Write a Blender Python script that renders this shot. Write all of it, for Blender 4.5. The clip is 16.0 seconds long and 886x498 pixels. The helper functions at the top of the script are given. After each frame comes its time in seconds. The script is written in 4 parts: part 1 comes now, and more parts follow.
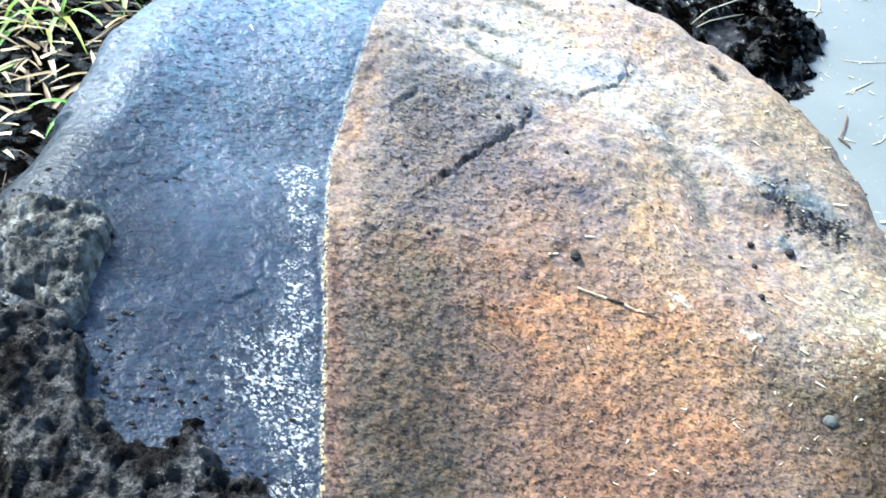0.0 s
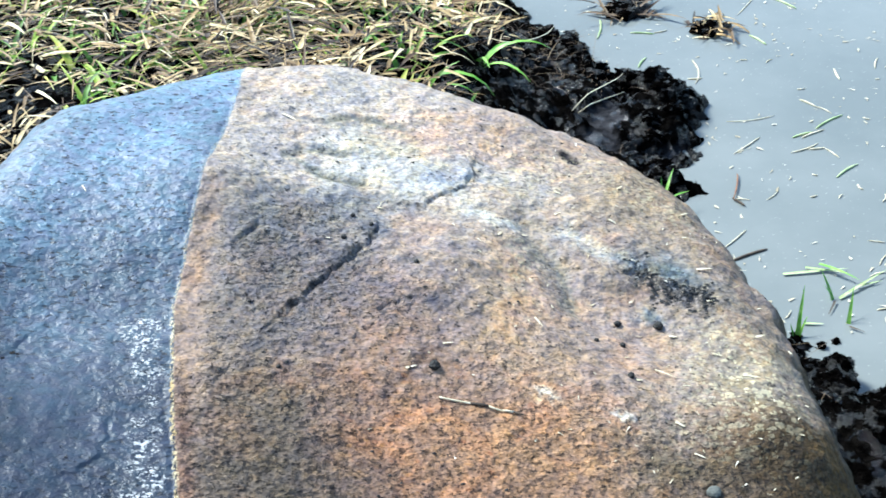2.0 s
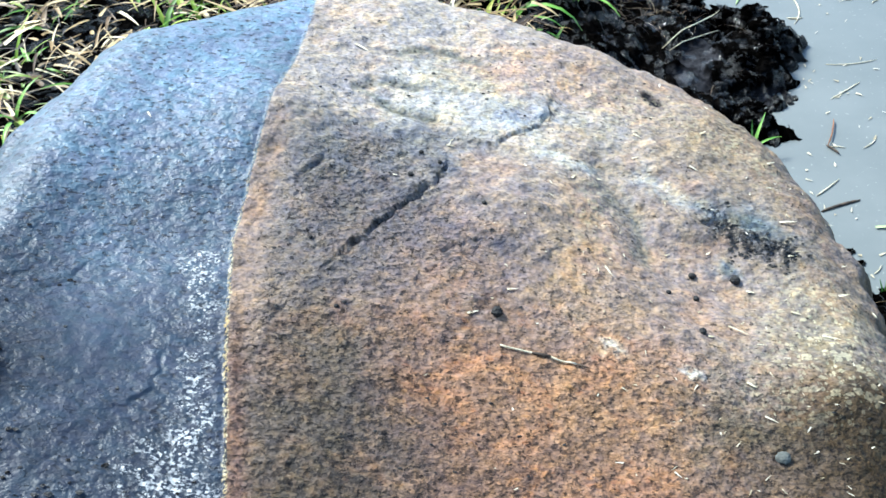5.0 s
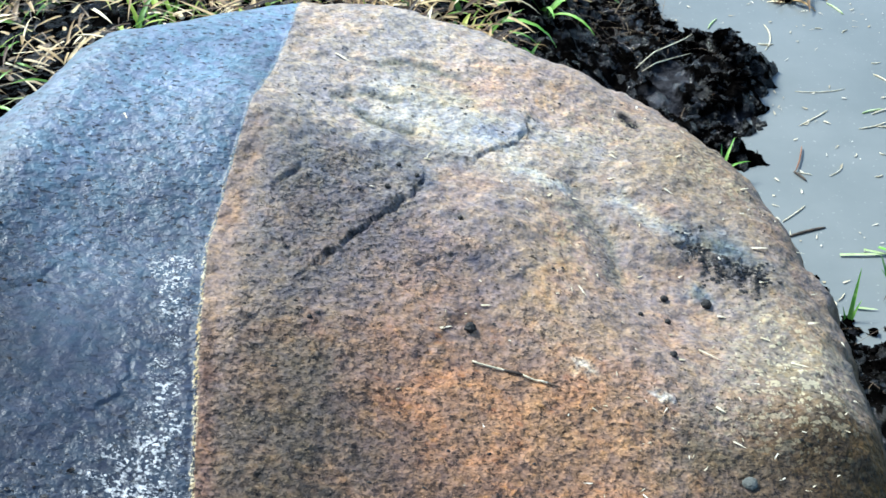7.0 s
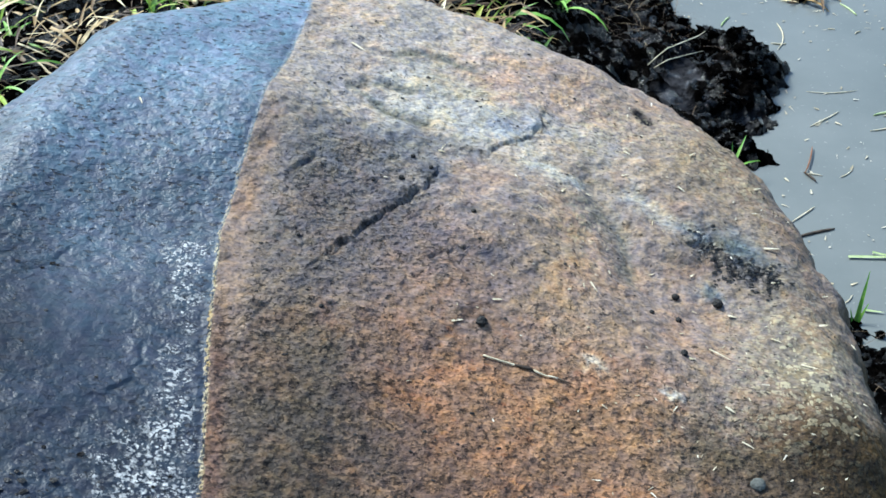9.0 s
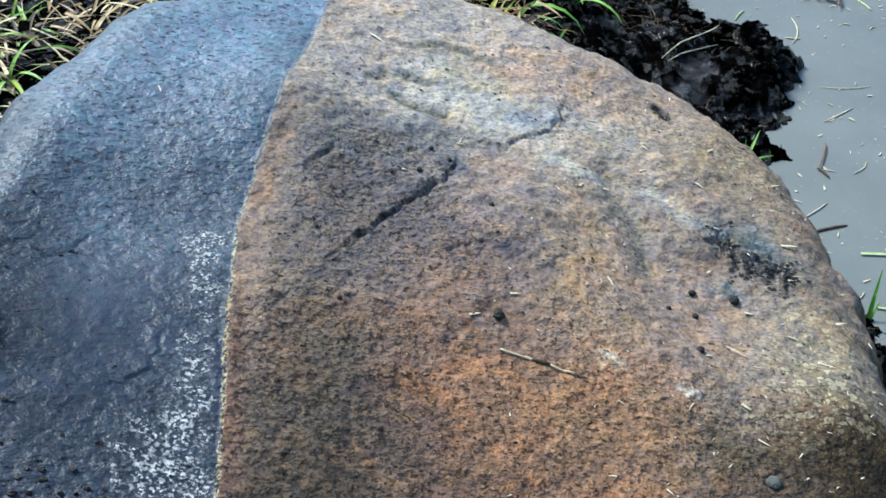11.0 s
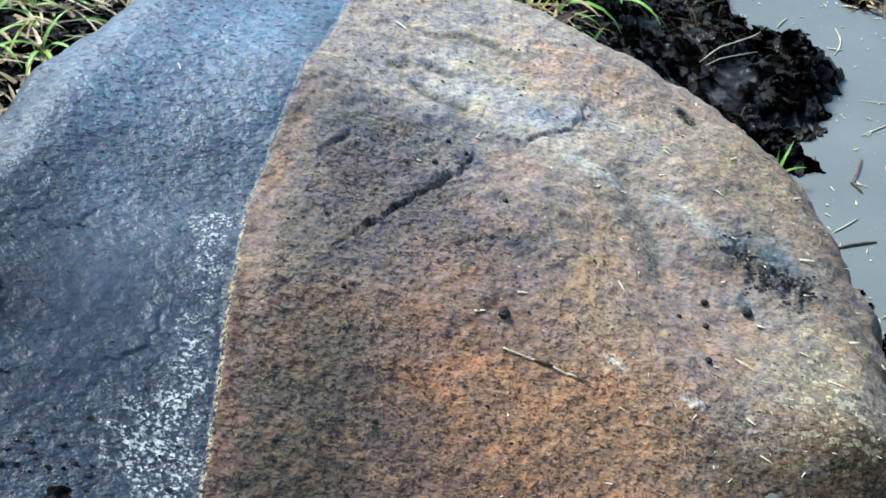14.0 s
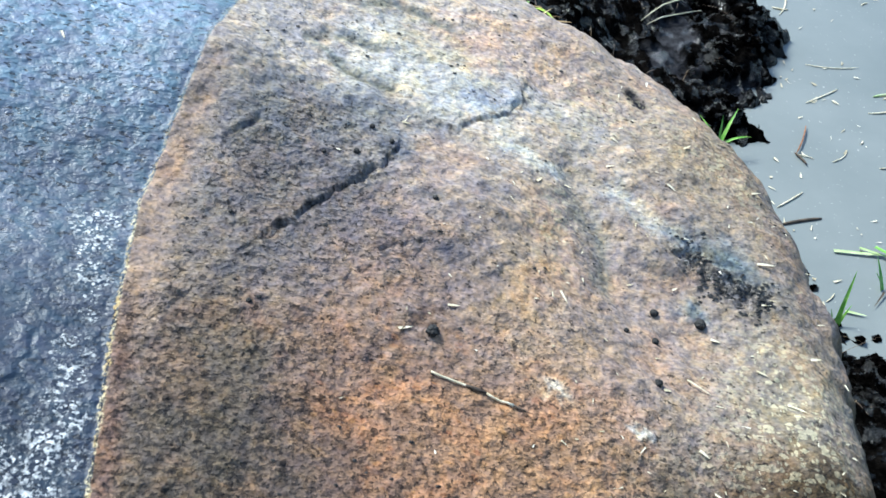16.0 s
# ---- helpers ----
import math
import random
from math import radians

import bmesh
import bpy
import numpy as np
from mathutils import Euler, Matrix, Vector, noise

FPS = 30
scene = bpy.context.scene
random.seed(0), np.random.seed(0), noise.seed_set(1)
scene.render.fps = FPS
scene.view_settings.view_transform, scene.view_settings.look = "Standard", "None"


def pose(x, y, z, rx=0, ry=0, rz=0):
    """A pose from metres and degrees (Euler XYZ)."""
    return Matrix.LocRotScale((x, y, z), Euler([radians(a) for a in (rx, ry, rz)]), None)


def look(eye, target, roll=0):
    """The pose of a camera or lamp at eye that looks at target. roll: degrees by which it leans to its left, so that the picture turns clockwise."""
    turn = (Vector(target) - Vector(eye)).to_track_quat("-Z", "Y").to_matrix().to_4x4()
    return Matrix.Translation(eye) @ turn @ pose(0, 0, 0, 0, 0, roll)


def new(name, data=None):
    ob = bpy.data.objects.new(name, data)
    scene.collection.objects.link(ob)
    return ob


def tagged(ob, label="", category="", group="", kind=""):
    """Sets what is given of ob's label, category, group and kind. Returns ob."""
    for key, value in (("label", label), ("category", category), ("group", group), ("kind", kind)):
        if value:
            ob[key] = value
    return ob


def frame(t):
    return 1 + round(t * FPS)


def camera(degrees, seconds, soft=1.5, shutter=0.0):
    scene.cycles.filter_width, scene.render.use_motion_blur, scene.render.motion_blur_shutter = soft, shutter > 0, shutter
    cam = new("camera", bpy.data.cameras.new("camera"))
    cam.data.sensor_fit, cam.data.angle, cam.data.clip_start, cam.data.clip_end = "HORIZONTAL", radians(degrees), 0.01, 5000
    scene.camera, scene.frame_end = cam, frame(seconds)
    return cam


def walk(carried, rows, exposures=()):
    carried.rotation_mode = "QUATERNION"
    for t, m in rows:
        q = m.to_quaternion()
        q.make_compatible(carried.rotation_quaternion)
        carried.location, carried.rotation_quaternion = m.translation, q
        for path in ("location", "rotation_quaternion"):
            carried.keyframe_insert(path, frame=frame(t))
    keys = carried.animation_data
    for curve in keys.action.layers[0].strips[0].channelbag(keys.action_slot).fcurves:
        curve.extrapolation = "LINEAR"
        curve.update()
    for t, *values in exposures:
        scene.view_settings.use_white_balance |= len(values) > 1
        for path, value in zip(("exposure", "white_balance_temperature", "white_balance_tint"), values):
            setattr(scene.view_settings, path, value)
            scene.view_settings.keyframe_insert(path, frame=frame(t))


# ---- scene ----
cam = camera(40, 16.0, 1.6, 0.4)
PATH = [
    (0, (-0.1405, -1.0342, 1.4961), (-0.1475, -0.0426, 0.6554), 4.62),
    (0.5, (-0.1429, -1.0402, 1.4998), (-0.1133, -0.0606, 0.6457), 6.20),
    (1, (-0.1055, -1.0496, 1.5121), (-0.0115, -0.0062, 0.7424), 5.46),
    (1.5, (-0.0413, -1.0342, 1.5057), (0.0520, 0.0220, 0.7535), 0.78),
    (2, (-0.0074, -1.0127, 1.4889), (0.0178, 0.0514, 0.7426), -3.51),
    (2.5, (0.0102, -1.0186, 1.4879), (-0.0155, 0.0446, 0.7404), -5.10),
    (3, (0.0298, -1.0163, 1.4822), (-0.0504, 0.0329, 0.7189), -6.66),
    (3.5, (0.0246, -0.9989, 1.4744), (-0.0787, 0.0330, 0.6905), -6.93),
    (4, (0.0197, -0.9805, 1.4689), (-0.0876, 0.0409, 0.6719), -6.60),
    (4.5, (0.0185, -0.9714, 1.4684), (-0.0736, 0.0496, 0.6689), -5.62),
    (7, (-0.0001, -0.9624, 1.4715), (-0.0297, 0.0669, 0.6780), -0.81),
    (7.5, (-0.0065, -0.9608, 1.4724), (-0.0332, 0.0687, 0.6791), -0.23),
    (8, (-0.0098, -0.9603, 1.4723), (-0.0367, 0.0689, 0.6785), 0.17),
    (8.5, (-0.0106, -0.9606, 1.4721), (-0.0399, 0.0660, 0.6751), 0.38),
    (9, (-0.0120, -0.9600, 1.4726), (-0.0436, 0.0630, 0.6710), 0.57),
    (11.5, (-0.0278, -0.9561, 1.4759), (-0.0658, 0.0587, 0.6643), 1.34),
    (12, (-0.0255, -0.9550, 1.4731), (-0.0701, 0.0616, 0.6641), 1.28),
    (12.5, (-0.0236, -0.9538, 1.4723), (-0.0737, 0.0653, 0.6667), 1.46),
    (13, (-0.0163, -0.9519, 1.4724), (-0.0747, 0.0681, 0.6685), 1.90),
    (13.5, (-0.0048, -0.9509, 1.4735), (-0.0728, 0.0655, 0.6659), 2.27),
    (14, (0.0021, -0.9415, 1.4683), (-0.0724, 0.0655, 0.6494), 3.11),
    (14.5, (-0.0053, -0.9324, 1.4738), (-0.0695, 0.0598, 0.6364), 4.68),
    (15, (-0.0046, -0.9204, 1.4717), (-0.0434, 0.0664, 0.6263), 6.24),
    (15.5, (0.0005, -0.8592, 1.4542), (-0.0119, 0.1223, 0.6018), 6.96),
    (16, (-0.0099, -0.7789, 1.4243), (0.0020, 0.1894, 0.5570), 7.16),
]
EXPOSURES = [(t, stops, 5750, 0) for t, stops in ((0.0, 1.43), (1.0, 1.26), (1.5, 1.12), (2.5, 1.0), (4.5, 0.98), (7.0, 0.80), (9.0, 0.48), (12.5, 0.34), (14.5, 0.54), (15.5, 0.74), (16.0, 0.80))]
walk(cam, [(t, look(eye, target, roll)) for t, eye, target, roll in PATH], EXPOSURES)

# ---- light ----
world = bpy.data.worlds.new("sky")
scene.world = world
world.use_nodes = True
wn = world.node_tree.nodes
sky = wn.new("ShaderNodeTexSky")
sky.sky_type, sky.sun_disc = "NISHITA", False
SUN_EL, SUN_AZ = radians(48), radians(-52)
sky.sun_elevation, sky.sun_rotation = SUN_EL, SUN_AZ
wn["Background"].inputs["Strength"].default_value = 0.14
world.node_tree.links.new(sky.outputs["Color"], wn["Background"].inputs["Color"])
sun = new("sun", bpy.data.lights.new("sun", "SUN"))
sun.data.energy, sun.data.angle, sun.data.color = 4.4, radians(16), (1.0, 0.95, 0.88)
to_sun = Vector((math.sin(SUN_AZ) * math.cos(SUN_EL), math.cos(SUN_AZ) * math.cos(SUN_EL), math.sin(SUN_EL)))
sun.matrix_world = look(to_sun * 30, (0, 0, 0))


# ---- materials ----
class Nodes:
    """Short hand for building one node material."""

    def __init__(self, name):
        self.m = bpy.data.materials.new(name)
        self.m.use_nodes = True
        self.t = self.m.node_tree
        self.b = self.t.nodes["Principled BSDF"]
        self.obj = self.t.nodes.new("ShaderNodeTexCoord").outputs["Object"]

    def put(self, value, socket):
        if isinstance(value, bpy.types.NodeSocket):
            self.t.links.new(value, socket)
        elif isinstance(value, tuple) and len(value) == 3 and socket.type == "RGBA":
            socket.default_value = (*value, 1)
        else:
            socket.default_value = value

    def noise(self, scale, detail=3.0, rough=0.55, stretch=None, warp=0.0):
        n = self.t.nodes.new("ShaderNodeTexNoise")
        v = self.obj
        if stretch:
            mp = self.t.nodes.new("ShaderNodeMapping")
            mp.inputs["Scale"].default_value = stretch
            self.t.links.new(v, mp.inputs["Vector"])
            v = mp.outputs["Vector"]
        self.t.links.new(v, n.inputs["Vector"])
        n.inputs["Scale"].default_value, n.inputs["Detail"].default_value = scale, detail
        n.inputs["Roughness"].default_value, n.inputs["Distortion"].default_value = rough, warp
        return n.outputs["Fac"]

    def specks(self, scale, share, size, stretch=(1.0, 1.7, 1.0)):
        """Scattered ragged specks: a share of the cells holds one, of up to that size in cells."""
        mp = self.t.nodes.new("ShaderNodeMapping")
        mp.inputs["Scale"].default_value = stretch
        self.t.links.new(self.obj, mp.inputs["Vector"])
        n = self.t.nodes.new("ShaderNodeTexVoronoi")
        n.inputs["Scale"].default_value = scale
        self.t.links.new(mp.outputs["Vector"], n.inputs["Vector"])
        sep = self.t.nodes.new("ShaderNodeSeparateColor")
        self.t.links.new(n.outputs["Color"], sep.inputs[0])
        reach = self.math("MULTIPLY", self.step(sep.outputs[0], 1.0 - share, 1.0, 0.0, 1.0), size)
        ragged = self.math("ADD", n.outputs["Distance"], self.math("MULTIPLY", self.math("SUBTRACT", self.noise(scale * 2.2, 2), 0.5), 0.5))
        return self.step(self.math("SUBTRACT", ragged, reach), 0.03, -0.06)

    def attr(self, name, out="Fac"):
        n = self.t.nodes.new("ShaderNodeAttribute")
        n.attribute_name = name
        return n.outputs[out]

    def math(self, op, a, b=0.0, c=0.0):
        n = self.t.nodes.new("ShaderNodeMath")
        n.operation = op
        for k, v in enumerate((a, b, c)):
            self.put(v, n.inputs[k])
        return n.outputs[0]

    def step(self, v, lo, hi, a=0.0, b=1.0):
        n = self.t.nodes.new("ShaderNodeMapRange")
        n.interpolation_type = "SMOOTHSTEP"
        for k, x in enumerate((v, lo, hi, a, b)):
            self.put(x, n.inputs[k])
        return n.outputs[0]

    def mix(self, fac, a, b, kind="MIX"):
        n = self.t.nodes.new("ShaderNodeMix")
        n.data_type, n.blend_type = "RGBA", kind
        self.put(fac, n.inputs["Factor"])
        self.put(a, n.inputs[6])
        self.put(b, n.inputs[7])
        return n.outputs[2]

    def ramp(self, fac, *stops):
        n = self.t.nodes.new("ShaderNodeValToRGB")
        e = n.color_ramp.elements
        while len(e) < len(stops):
            e.new(0.5)
        for k, (p, c) in zip(e, stops):
            k.position, k.color = p, (*c, 1)
        self.put(fac, n.inputs["Fac"])
        return n.outputs["Color"]

    def bump(self, height, strength, distance, normal=None):
        n = self.t.nodes.new("ShaderNodeBump")
        n.inputs["Strength"].default_value, n.inputs["Distance"].default_value = strength, distance
        self.put(height, n.inputs["Height"])
        if normal:
            self.t.links.new(normal, n.inputs["Normal"])
        return n.outputs["Normal"]

    def island(self):
        return self.t.nodes.new("ShaderNodeNewGeometry").outputs["Random Per Island"]

    def done(self, color, rough, normal=None, spec=0.5):
        self.put(color, self.b.inputs["Base Color"])
        self.put(rough, self.b.inputs["Roughness"])
        self.put(spec, self.b.inputs["Specular IOR Level"])
        if normal:
            self.t.links.new(normal, self.b.inputs["Normal"])
        return self.m


def stone_material():
    n = Nodes("weathered_granite")
    stain_and_shade = n.attr("stain_and_shade", "Color")
    film_d, pale_flecks, grit, pitted = n.attr("film"), n.attr("pale_flecks"), n.attr("grit"), n.attr("pitted")
    grain = n.noise(200, 3, 0.5, (1.0, 1.3, 1.0))
    # dry side: stained crust with a fine grit, pale flakes, rust flecks and swarms of pits, their shade coloured black
    mott, cloud = n.noise(70, 3, 0.5, (1.0, 1.3, 1.0)), n.noise(11, 4, 0.6)
    hue_a, hue_b = n.noise(17, 5, 0.65, None, 0.6), n.noise(48, 4, 0.62, None, 0.4)
    dry = n.mix(1.0, stain_and_shade, n.ramp(hue_a, (0.38, (0.86, 0.88, 0.93)), (0.5, (1.0, 1.0, 1.0)), (0.62, (1.16, 1.03, 0.93))), "MULTIPLY")
    dry = n.mix(1.0, dry, n.ramp(hue_b, (0.36, (0.94, 0.95, 1.02)), (0.5, (1.0, 1.0, 1.0)), (0.66, (1.09, 1.04, 0.88))), "MULTIPLY")
    dry = n.mix(1.0, dry, n.ramp(cloud, (0.34, (0.87, 0.87, 0.88)), (0.66, (1.12, 1.11, 1.10))), "MULTIPLY")
    dry = n.mix(1.0, dry, n.ramp(mott, (0.36, (0.80, 0.80, 0.82)), (0.5, (1.0, 1.0, 1.0)), (0.64, (1.18, 1.17, 1.14))), "MULTIPLY")
    dry = n.mix(1.0, dry, n.ramp(grain, (0.34, (0.70, 0.70, 0.71)), (0.5, (1.0, 1.0, 1.0)), (0.66, (1.25, 1.23, 1.18))), "MULTIPLY")
    dry = n.mix(1.0, dry, n.ramp(n.noise(130, 2, 0.5), (0.38, (0.94, 0.97, 1.05)), (0.5, (1.0, 1.0, 1.0)), (0.62, (1.05, 1.01, 0.93))), "MULTIPLY")
    coarse = n.step(pitted, 0.1, 0.8, 0.5, 1.0)
    pale_grain = n.math("MULTIPLY", n.math("MAXIMUM", n.specks(260, 0.2, 0.6, (1.0, 1.8, 1.0)), n.specks(430, 0.25, 0.6)), n.step(hue_b, 0.40, 0.60, 0.05, 0.7))
    dry = n.mix(n.math("MULTIPLY", pale_grain, coarse), dry, n.mix(1.0, stain_and_shade, (1.8, 1.75, 1.6), "MULTIPLY"))
    flaky = n.attr("flaky")
    flake = n.math("MULTIPLY", n.math("MAXIMUM", n.specks(95, 0.5, 0.66, (1.0, 1.6, 1.0)), n.specks(170, 0.5, 0.62, (1.5, 1.0, 1.0))), flaky)
    dry = n.mix(n.math("MULTIPLY", flake, 0.8), dry, n.ramp(hue_b, (0.4, (0.44, 0.39, 0.27)), (0.6, (0.60, 0.53, 0.34))))
    rust = n.math("MULTIPLY", n.specks(120, 0.34, 0.62, (1.0, 1.5, 1.0)), n.step(hue_a, 0.44, 0.58, 0.0, 0.5))
    dry = n.mix(n.math("MULTIPLY", rust, n.attr("rusty")), dry, n.ramp(hue_b, (0.42, (0.30, 0.105, 0.045)), (0.58, (0.46, 0.23, 0.075))))
    swarm = n.math("ADD", n.math("MULTIPLY", n.math("SUBTRACT", n.noise(21, 5, 0.7), 0.5), 0.16), n.math("MULTIPLY", n.math("SUBTRACT", pitted, 0.70), 0.075))
    dash = n.step(n.math("SUBTRACT", n.noise(160, 2, 0.5, (1.0, 1.15, 1.0)), swarm), 0.372, 0.358)
    fine_dash = n.step(n.math("SUBTRACT", n.noise(290, 2, 0.5, (1.0, 1.2, 1.0)), swarm), 0.38, 0.34)
    pits = n.math("MAXIMUM", n.math("MAXIMUM", dash, n.math("MULTIPLY", fine_dash, 0.4)), n.math("MULTIPLY", n.specks(150, 0.14, 0.6, (1.0, 1.2, 1.0)), n.step(swarm, -0.03, 0.05)))
    dry = n.mix(n.math("MULTIPLY", pits, 0.70), dry, (0.010, 0.009, 0.010))
    # wet side: a thin grey clay film, rippled and pocked, with pale flecks beside the tide line
    film_c = n.mix(1.0, stain_and_shade, n.ramp(n.noise(24, 5, 0.6), (0.32, (0.88, 0.87, 0.90)), (0.5, (1.0, 1.0, 1.0)), (0.68, (1.10, 1.12, 1.12))), "MULTIPLY")
    film_c = n.mix(1.0, film_c, n.ramp(n.noise(60, 3, 0.5), (0.4, (1.02, 0.95, 1.06)), (0.6, (0.88, 1.02, 1.07))), "MULTIPLY")
    slick = n.attr("slick")
    streak = n.noise(95, 3, 0.5, (0.85, 1.3, 1.0))
    film_c = n.mix(n.math("SUBTRACT", 1.0, n.math("MULTIPLY", slick, 0.8)), film_c, n.mix(1.0, film_c, n.ramp(streak, (0.36, (0.77, 0.78, 0.80)), (0.5, (1.0, 1.0, 1.0)), (0.64, (1.25, 1.24, 1.22))), "MULTIPLY"))
    dots = n.math("MAXIMUM", n.math("MULTIPLY", n.specks(130, 0.12, 0.6, (1.0, 2.0, 1.0)), 0.9), n.step(n.noise(120, 3, 0.5, (1.0, 1.7, 1.0)), 0.375, 0.345))
    dots = n.math("MULTIPLY", dots, n.math("SUBTRACT", 1.0, n.math("MULTIPLY", slick, 0.85)))
    film_c = n.mix(n.math("MULTIPLY", dots, 0.85), film_c, (0.008, 0.010, 0.016))
    cluster = n.step(n.math("ADD", pale_flecks, n.math("MULTIPLY", n.math("SUBTRACT", n.noise(46, 6, 0.75), 0.5), 4.0)), 0.56, 1.15)
    crumbs = n.math("MULTIPLY", n.math("MAXIMUM", n.step(n.noise(215, 4, 0.65), 0.50, 0.57), n.specks(280, 0.4, 0.6)), cluster)
    film_c = n.mix(crumbs, film_c, n.ramp(n.noise(130, 2), (0.35, (0.34, 0.35, 0.36)), (0.6, (0.66, 0.66, 0.65))))
    edge = n.math("ADD", film_d, n.math("MULTIPLY", n.math("SUBTRACT", n.noise(210, 3), 0.5), 0.008))
    edge = n.math("ADD", edge, n.math("MULTIPLY", n.math("SUBTRACT", n.noise(40, 4, 0.6), 0.5), 0.008))
    wet = n.step(edge, -0.001, 0.001)
    fringe = n.math("MULTIPLY", n.step(edge, -0.0035, -0.001), n.step(edge, 0.0030, 0.0005))
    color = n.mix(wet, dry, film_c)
    dotted = n.step(n.noise(230, 3, 0.6), 0.44, 0.56, 0.0, 0.9)
    color = n.mix(n.math("MULTIPLY", n.math("MULTIPLY", fringe, dotted), n.attr("crusted")), color, n.ramp(hue_b, (0.4, (0.50, 0.36, 0.16)), (0.6, (0.62, 0.54, 0.36))))
    black = n.math("MULTIPLY", grit, n.step(n.noise(190, 3, 0.7), 0.42, 0.52))
    color = n.mix(black, color, (0.010, 0.012, 0.014))
    film_r = n.step(n.noise(90, 4), 0.35, 0.65, 0.40, 0.52)
    rough = n.math("ADD", n.math("MULTIPLY", wet, film_r), n.math("MULTIPLY", n.math("SUBTRACT", 1.0, wet), n.step(mott, 0.4, 0.6, 0.60, 0.78)))
    rough = n.math("ADD", rough, n.math("MULTIPLY", crumbs, 0.2))
    h = n.math("ADD", n.math("MULTIPLY", grain, 0.8), n.math("MULTIPLY", pits, -1.2))
    h = n.math("ADD", h, n.math("ADD", n.math("MULTIPLY", mott, 1.5), n.math("MULTIPLY", n.noise(110, 3, 0.5, (1.0, 1.2, 1.0)), 2.4)))
    h = n.math("MULTIPLY", n.math("ADD", h, n.math("ADD", n.math("MULTIPLY", black, 0.8), n.math("MULTIPLY", flake, 0.3))), coarse)
    h = n.math("MULTIPLY", h, n.math("SUBTRACT", 1.0, n.math("MULTIPLY", wet, 0.85)))
    ripple = n.math("ADD", n.math("MULTIPLY", streak, 1.5), n.math("MULTIPLY", n.noise(210, 2, 0.5, (1.0, 1.3, 1.0)), 0.4))
    ripple = n.math("MULTIPLY", ripple, n.math("SUBTRACT", 1.0, n.math("MULTIPLY", slick, 0.75)))
    ripple = n.math("SUBTRACT", n.math("ADD", ripple, n.math("MULTIPLY", crumbs, 0.6)), n.math("MULTIPLY", dots, 0.8))
    h = n.math("ADD", h, n.math("MULTIPLY", ripple, wet))
    return n.done(color, rough, n.bump(h, 0.8, 0.0032), n.math("ADD", 0.14, n.math("MULTIPLY", wet, 0.22)))


def mud_material(name, dark, light, wet_rough, dry_rough, gloss, sod=False):
    n = Nodes(name)
    a, b = n.noise(18, 5, 0.62), n.noise(80, 4, 0.6)
    c = n.mix(n.step(a, 0.4, 0.68), dark, light)
    c = n.mix(1.0, c, n.ramp(b, (0.36, (0.35, 0.35, 0.35)), (0.5, (0.95, 0.95, 0.95)), (0.66, (1.7, 1.65, 1.58))), "MULTIPLY")
    rough = n.step(n.noise(26, 4), 0.4, 0.62, wet_rough, dry_rough)
    h = n.math("ADD", n.math("MULTIPLY", n.noise(55, 5, 0.65), 1.5), n.math("MULTIPLY", n.noise(210, 3, 0.7), 1.1))
    if sod:
        turf = n.ramp(n.noise(5, 6, 0.7), (0.32, (0.03, 0.035, 0.012)), (0.5, (0.11, 0.095, 0.04)), (0.68, (0.24, 0.19, 0.09)))
        c = n.mix(n.attr("sod"), c, turf)
        slick = n.attr("slick")
        c = n.mix(n.math("MULTIPLY", slick, 0.9), c, n.ramp(n.noise(40, 4, 0.6), (0.35, (0.014, 0.014, 0.016)), (0.65, (0.060, 0.060, 0.066))))
        rough = n.math("ADD", n.math("MULTIPLY", rough, n.math("SUBTRACT", 1.0, slick)), n.math("MULTIPLY", slick, 0.22))
        h = n.math("MULTIPLY", h, n.math("SUBTRACT", 1.0, n.math("MULTIPLY", slick, 0.55)))
    return n.done(c, rough, n.bump(h, 1.0, 0.009), n.step(n.noise(27, 4, 0.6), 0.50, 0.57, 0.0, gloss))


def water_material():
    n = Nodes("murky_water")
    c = n.ramp(n.noise(2.2, 5, 0.6), (0.35, (0.160, 0.177, 0.172)), (0.65, (0.208, 0.223, 0.215)))
    speck = n.step(n.noise(95, 2, 0.5), 0.68, 0.72)
    c = n.mix(n.math("MULTIPLY", speck, 0.5), c, (0.42, 0.42, 0.38))
    n.b.inputs["IOR"].default_value = 1.33
    return n.done(c, n.step(n.noise(6, 3), 0.3, 0.7, 0.03, 0.09), n.bump(n.noise(7, 2), 0.03, 0.01))


def blade_material(name, *stops, rough=0.55):
    n = Nodes(name)
    c = n.ramp(n.island(), *stops)
    c = n.mix(1.0, c, n.ramp(n.noise(60, 3), (0.3, (0.72, 0.7, 0.66)), (0.7, (1.25, 1.22, 1.15))), "MULTIPLY")
    return n.done(c, rough, n.bump(n.noise(400, 2, 0.5, (1, 1, 0.2)), 0.3, 0.0006))


def tone_material(name, a, b, scale, rough):
    n = Nodes(name)
    return n.done(n.mix(n.step(n.noise(scale, 4, 0.6), 0.36, 0.64), a, b), rough, n.bump(n.noise(scale * 4, 3), 0.5, 0.001))


